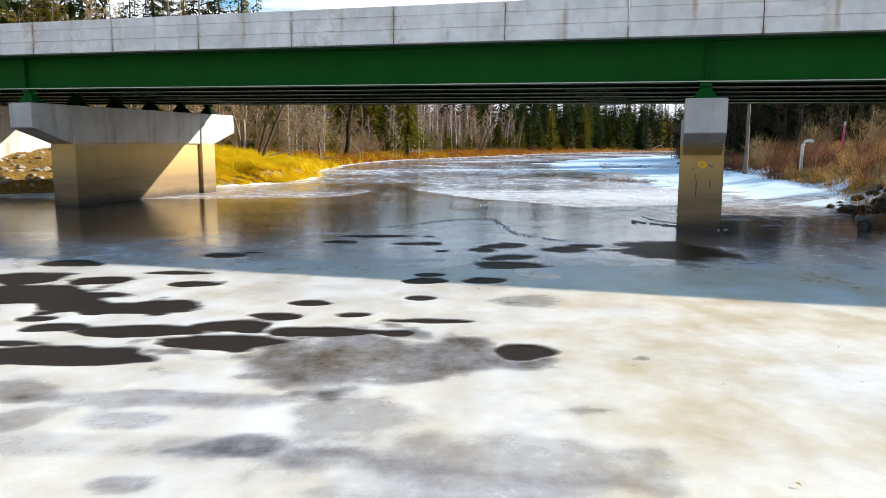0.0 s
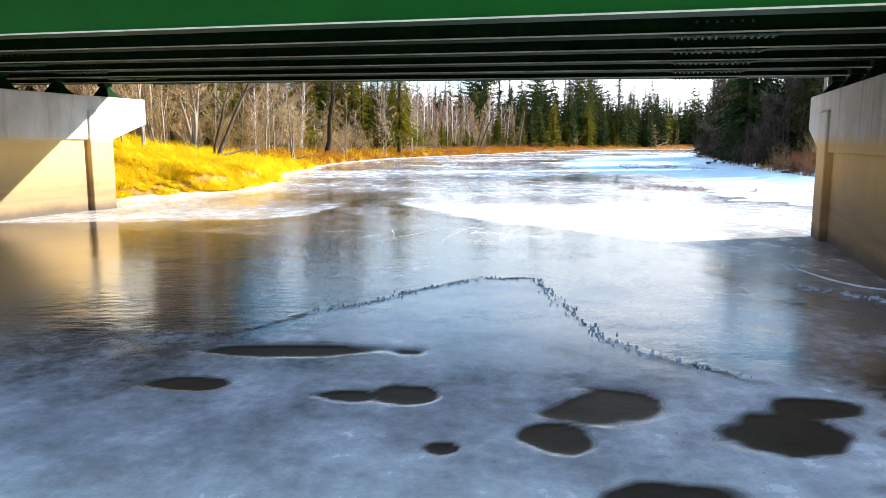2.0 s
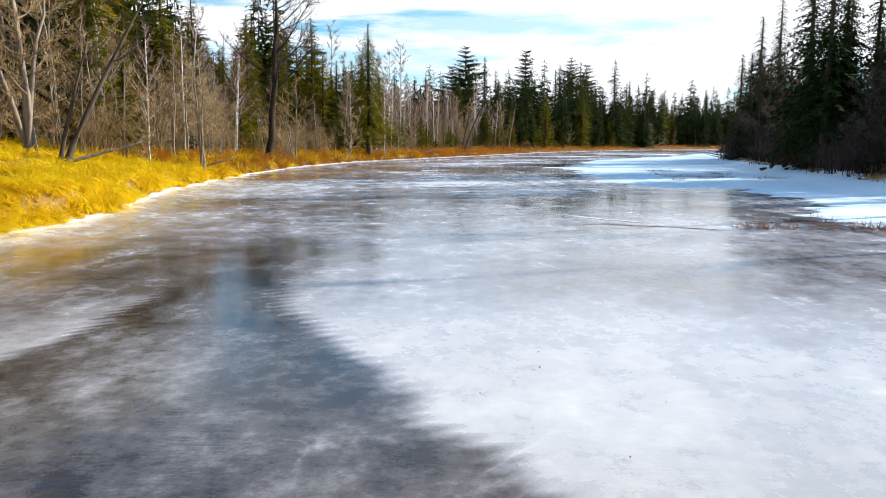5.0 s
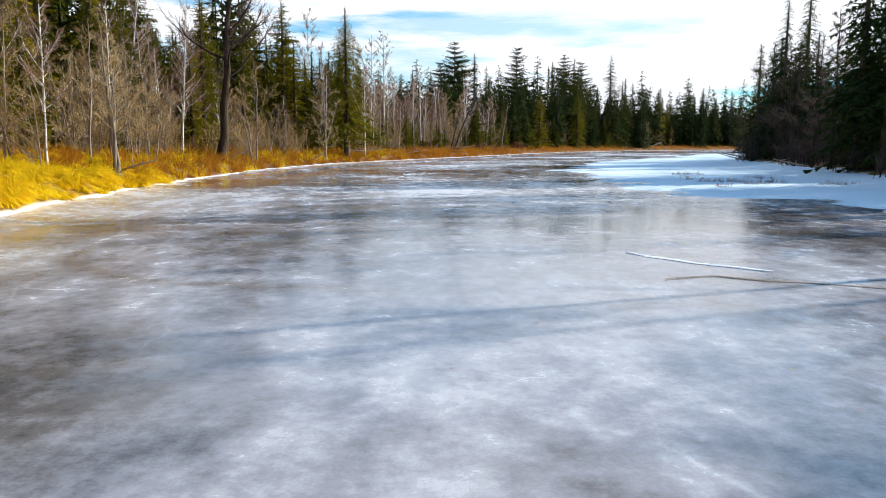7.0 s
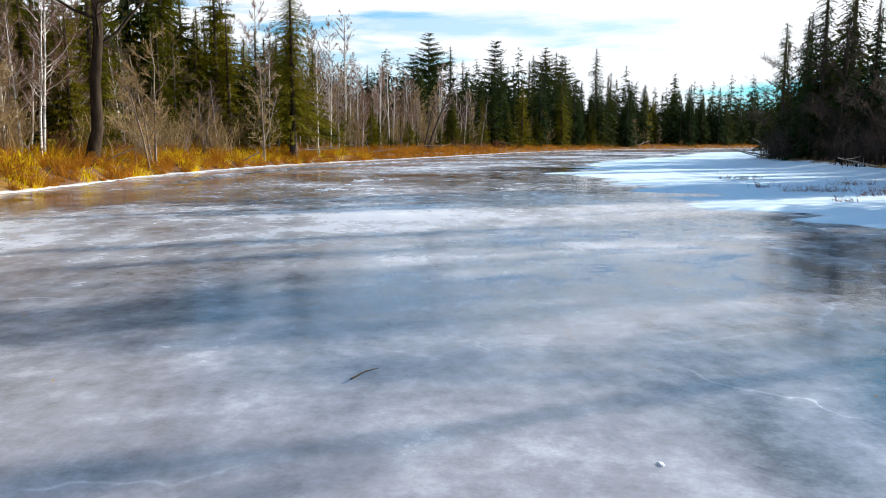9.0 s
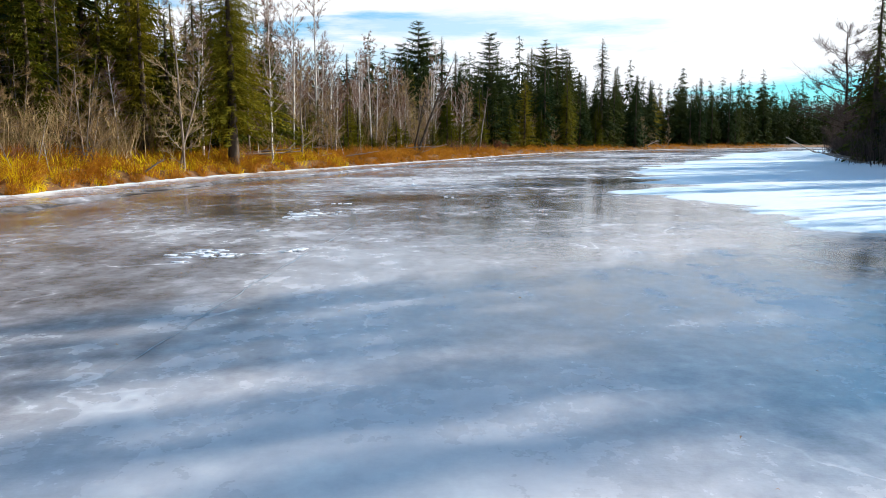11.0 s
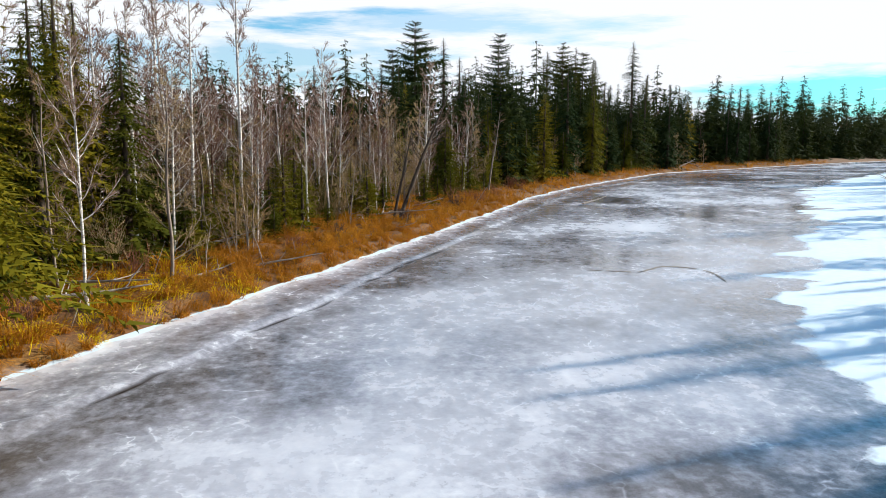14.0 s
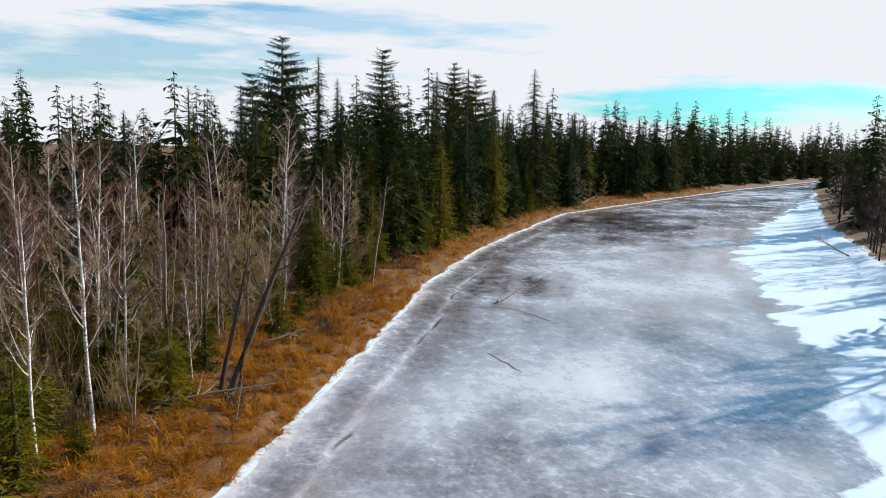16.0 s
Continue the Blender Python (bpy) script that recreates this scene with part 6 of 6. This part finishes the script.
def log(x, y, length, heading, radius, tilt, seed, branches=5, lift=0.12):
    """A fallen dead trunk with broken side branches."""
    g = np.random.default_rng(seed)
    n = 7
    t = np.linspace(0, 1, n)
    pts = np.column_stack([t * length, 0.06 * length * (fbm(t * 3, 0.2, seed) - 0.5), t * length * math.tan(tilt) + 0.03 * length * (fbm(t * 3, 0.9, seed) - 0.5)])
    root = thing("fallen_log", "grey weathered fallen log with broken branches", "log", group="fallen logs")
    xl, xr = float(river_left(y)), float(river_right(y))
    z = rise_left((xl - x) / slant(y, river_left), y) if x < xl else (rise_right((x - xr) / slant(y, river_right), y) if x > xr else 0.0)
    root.matrix_basis = pose(x, y, float(z) + lift, 0, 0, heading)
    raw("log_trunk", *tube(pts, radius * (1 - 0.75 * t), 7), DEADWOOD, root, smooth=True)
    for k in range(branches):
        q = g.uniform(0.25, 0.95)
        p = np.array([np.interp(q, t, pts[:, c]) for c in range(3)])
        e = np.array([g.uniform(0.2, 0.8), g.normal(0, 0.8), g.uniform(0.0, 0.9)]) * length * g.uniform(0.08, 0.2)
        raw("dead_branch", *tube([p, p + e * 0.6, p + e + np.array([0, 0, 0.06])], [radius * 0.35, radius * 0.22, 0.006], 4), DEADWOOD, root)
    return root


for k, row in enumerate(((-5.2, 104.0, 3.6, 25, .09, .05), (-6.0, 106.5, 4.2, -15, .08, .08), (-1.6, 109.0, 2.2, 60, .05, .1), (0.2, 111.5, 2.6, 15, .05, .15), (3.2, 127.0, 5.0, 8, .07, .06),
                         (5.6, 124.0, 1.6, -40, .05, .3), (7.0, 134.6, 2.5, 20, .06, .2), (-6.6, 91.4, 2.0, -50, .05, .25), (-12.2, 54.0, 2.6, 18, .08, .28), (-10.2, 63.5, 2.4, -35, .06, .2),
                         (9.2, 137.0, 3.0, 160, .06, .1), (-9.8, 78.0, 1.8, 10, .04, .4), (22.4, 146.0, 3.5, 40, .09, .15), (58.0, 214.0, 4.5, 30, .14, .3), (64.0, 219.5, 4.0, 130, .12, .35),
                         (35.2, 109.0, 4.0, 195, .09, .12), (28.2, 84.5, 3.0, 200, .07, .15), (33.5, 106.0, 3.4, 170, .06, .25), (64.0, 162.0, 6.0, 200, .1, .35), (-3.0, 113.5, 3.0, 30, .05, .2))):
    log(*row, 850 + k)


def snags():
    """Thin dead stems that lean in the sedge."""
    g = np.random.default_rng(77)
    for k in range(34):
        d, y = g.uniform(1.2, 5.0), g.uniform(66, 140)
        x, y, z = (float(v) for v in left_place(d, y))
        h = g.uniform(0.7, 2.2)
        lean = g.normal(0, 0.35, 2)
        t = np.linspace(0, 1, 5)[:, None]
        pts = np.array([0, 0, -0.1]) + np.array([lean[0] * h, lean[1] * h, h]) * t + g.normal(0, 0.03, (5, 3)) * t
        pieces = [tube(pts, [0.022, 0.02, 0.016, 0.011, 0.004], 4)]
        for _ in range(4):
            p = pts[g.integers(1, 4)]
            pieces.append(tube([p, p + np.array([g.normal(0, 0.25), g.normal(0, 0.25), g.uniform(0.05, 0.35)])], [0.008, 0.003], 3))
        ob = raw("dead_sapling", *joined(pieces), DEADWOOD)
        ob.matrix_basis = Matrix.Translation((x, y, z))
        tagged(ob, "thin grey dead sapling leaning in brown sedge", "dead sapling", "dead saplings in the sedge")


snags()


def litter_on_ice():
    """Twigs, leaves and crumbs of snow that lie on the ice."""
    ob = raw("stick", *tube([(2.04, 50.95, 0.02), (2.13, 51.08, 0.03), (2.22, 51.2, 0.015)], [0.007, 0.006, 0.003], 5), BARK)
    tagged(ob, "short dark stick lying on the ice", "stick")
    g = np.random.default_rng(88)
    n = 420
    x, y = g.uniform(-5, 9, n), g.uniform(3, 92, n)
    a, L = g.uniform(0, 6.28, n), g.uniform(0.01, 0.032, n)
    e = np.stack([np.cos(a) * L, np.sin(a) * L, np.zeros(n)], -1)
    w = np.stack([-np.sin(a), np.cos(a), np.zeros(n)], -1) * (L * 0.35)[:, None]
    c = np.stack([x, y, np.full(n, 0.014)], -1)
    up = np.array([0, 0, 0.012])
    v = np.stack([c - e, c - w + up, c + e, c + w + up], 1).reshape(-1, 3)
    ob = raw("leaf_litter", v, np.arange(len(v)).reshape(-1, 4), BROWN_GRASS)
    tagged(ob, "scattered dead leaves and bark crumbs on the ice", "leaf litter", kind="stuff")


def snow_scrap(x, y, a, b, heading, seed):
    """A thin ragged scrap of snow on the ice."""
    g = np.random.default_rng(seed)
    bm = bmesh.new()
    n = 22
    ring, top = [], []
    for k in range(n):
        t = 2 * math.pi * k / n
        r = 1 + 1.1 * (float(fbm(1.7 * math.cos(t) + seed, 1.7 * math.sin(t), 900 + seed)) - 0.5) * 2
        ring.append(bm.verts.new((a * r * math.cos(t), b * r * math.sin(t), 0.0)))
        top.append(bm.verts.new((a * r * 0.8 * math.cos(t), b * r * 0.8 * math.sin(t), 0.008)))
    for k in range(n):
        bm.faces.new((ring[k], ring[(k + 1) % n], top[(k + 1) % n], top[k]))
    bm.faces.new(top)
    ob = part("snow_scrap", bm, SNOW)
    ob.matrix_basis = pose(x, y, 0.004, 0, 0, heading)
    return tagged(ob, "small ragged scrap of white snow on grey ice", "snow", "snow scraps on the ice")


litter_on_ice()
g_ = np.random.default_rng(66)
k_ = 0
for cx, cy, sx, sy, n in ((0.95, 78.1, .2, .5, 26), (0.22, 71.95, .2, .2, 24), (0.5, 71.7, .16, .1, 12), (0.05, 71.15, .05, .03, 2), (1.42, 72.0, .11, .05, 8), (1.6, 72.25, .05, .05, 4), (1.45, 78.1, .22, .12, 9), (1.75, 78.6, .06, .05, 2), (1.65, 81.0, .16, .04, 4), (0.65, 74.85, .07, .1, 5), (0.82, 77.5, .1, .05, 3), (4.1, 90.6, .12, .4, 7), (3.63, 49.56, .03, .03, 1), (5.0, 82.8, .5, .3, 2)):
    for _ in range(n):
        k_ += 1
        snow_scrap(cx + g_.normal(0, sx), cy + g_.normal(0, sy), g_.uniform(.03, .13) * (0.4 if n < 2 else 1), g_.uniform(.02, .06), g_.uniform(-30, 40), k_)


def paint_marks():
    """Sprayed marks on the river pier's end and on the abutment."""
    pier = [o for o in bridge.children if o.name.startswith("pier")][-1]
    x = -3.98 - 0.004
    bm = bmesh.new()
    rings = []
    for r in (0.11, 0.03):
        rings.append([bm.verts.new((x, -0.02 + r * math.cos(t) * (0.8 + 0.3 * math.sin(2 * t + 1)), 1.62 + r * math.sin(t) * 0.95)) for t in np.linspace(0, 6.283, 17)[:-1]])
    for k in range(16):
        bm.faces.new((rings[0][k], rings[0][(k + 1) % 16], rings[1][(k + 1) % 16], rings[1][k]))
    part("paint_ring", bm, YELLOW, pier, "yellow sprayed ring")
    for y0, z0, w, h in ((0.12, 1.25, .02, .14), (0.1, 0.8, .03, .4), (-0.22, 1.05, .03, .16), (-0.24, 1.56, .08, .025), (-0.18, 1.6, .03, .04), (0.2, 1.48, .03, .04)):
        bm = bmesh.new()
        add_box(bm, x, x + 0.006, y0 - w / 2, y0 + w / 2, z0, z0 + h)
        part("paint_mark", bm, DARK_PAINT, pier)
    # two hearts on the abutment face
    bx = B0 + 1.1 + 0.004
    for p0, size in ((1.75, 0.15), (2.42, 0.16)):
        bm = bmesh.new()
        outer, inner = [], []
        for t in np.linspace(0, 6.283, 33)[:-1]:
            hx = 16 * math.sin(t) ** 3 / 16
            hz = (13 * math.cos(t) - 5 * math.cos(2 * t) - 2 * math.cos(3 * t) - math.cos(4 * t)) / 16
            outer.append(bm.verts.new((bx, p0 + size * hx, 3.28 + size * hz)))
            inner.append(bm.verts.new((bx, p0 + size * 0.82 * hx, 3.28 + size * 0.82 * hz)))
        for k in range(32):
            bm.faces.new((outer[k], outer[(k + 1) % 32], inner[(k + 1) % 32], inner[k]))
        part("painted_heart", bm, DARK_PAINT, bridge, "dark sprayed heart outline")


paint_marks()
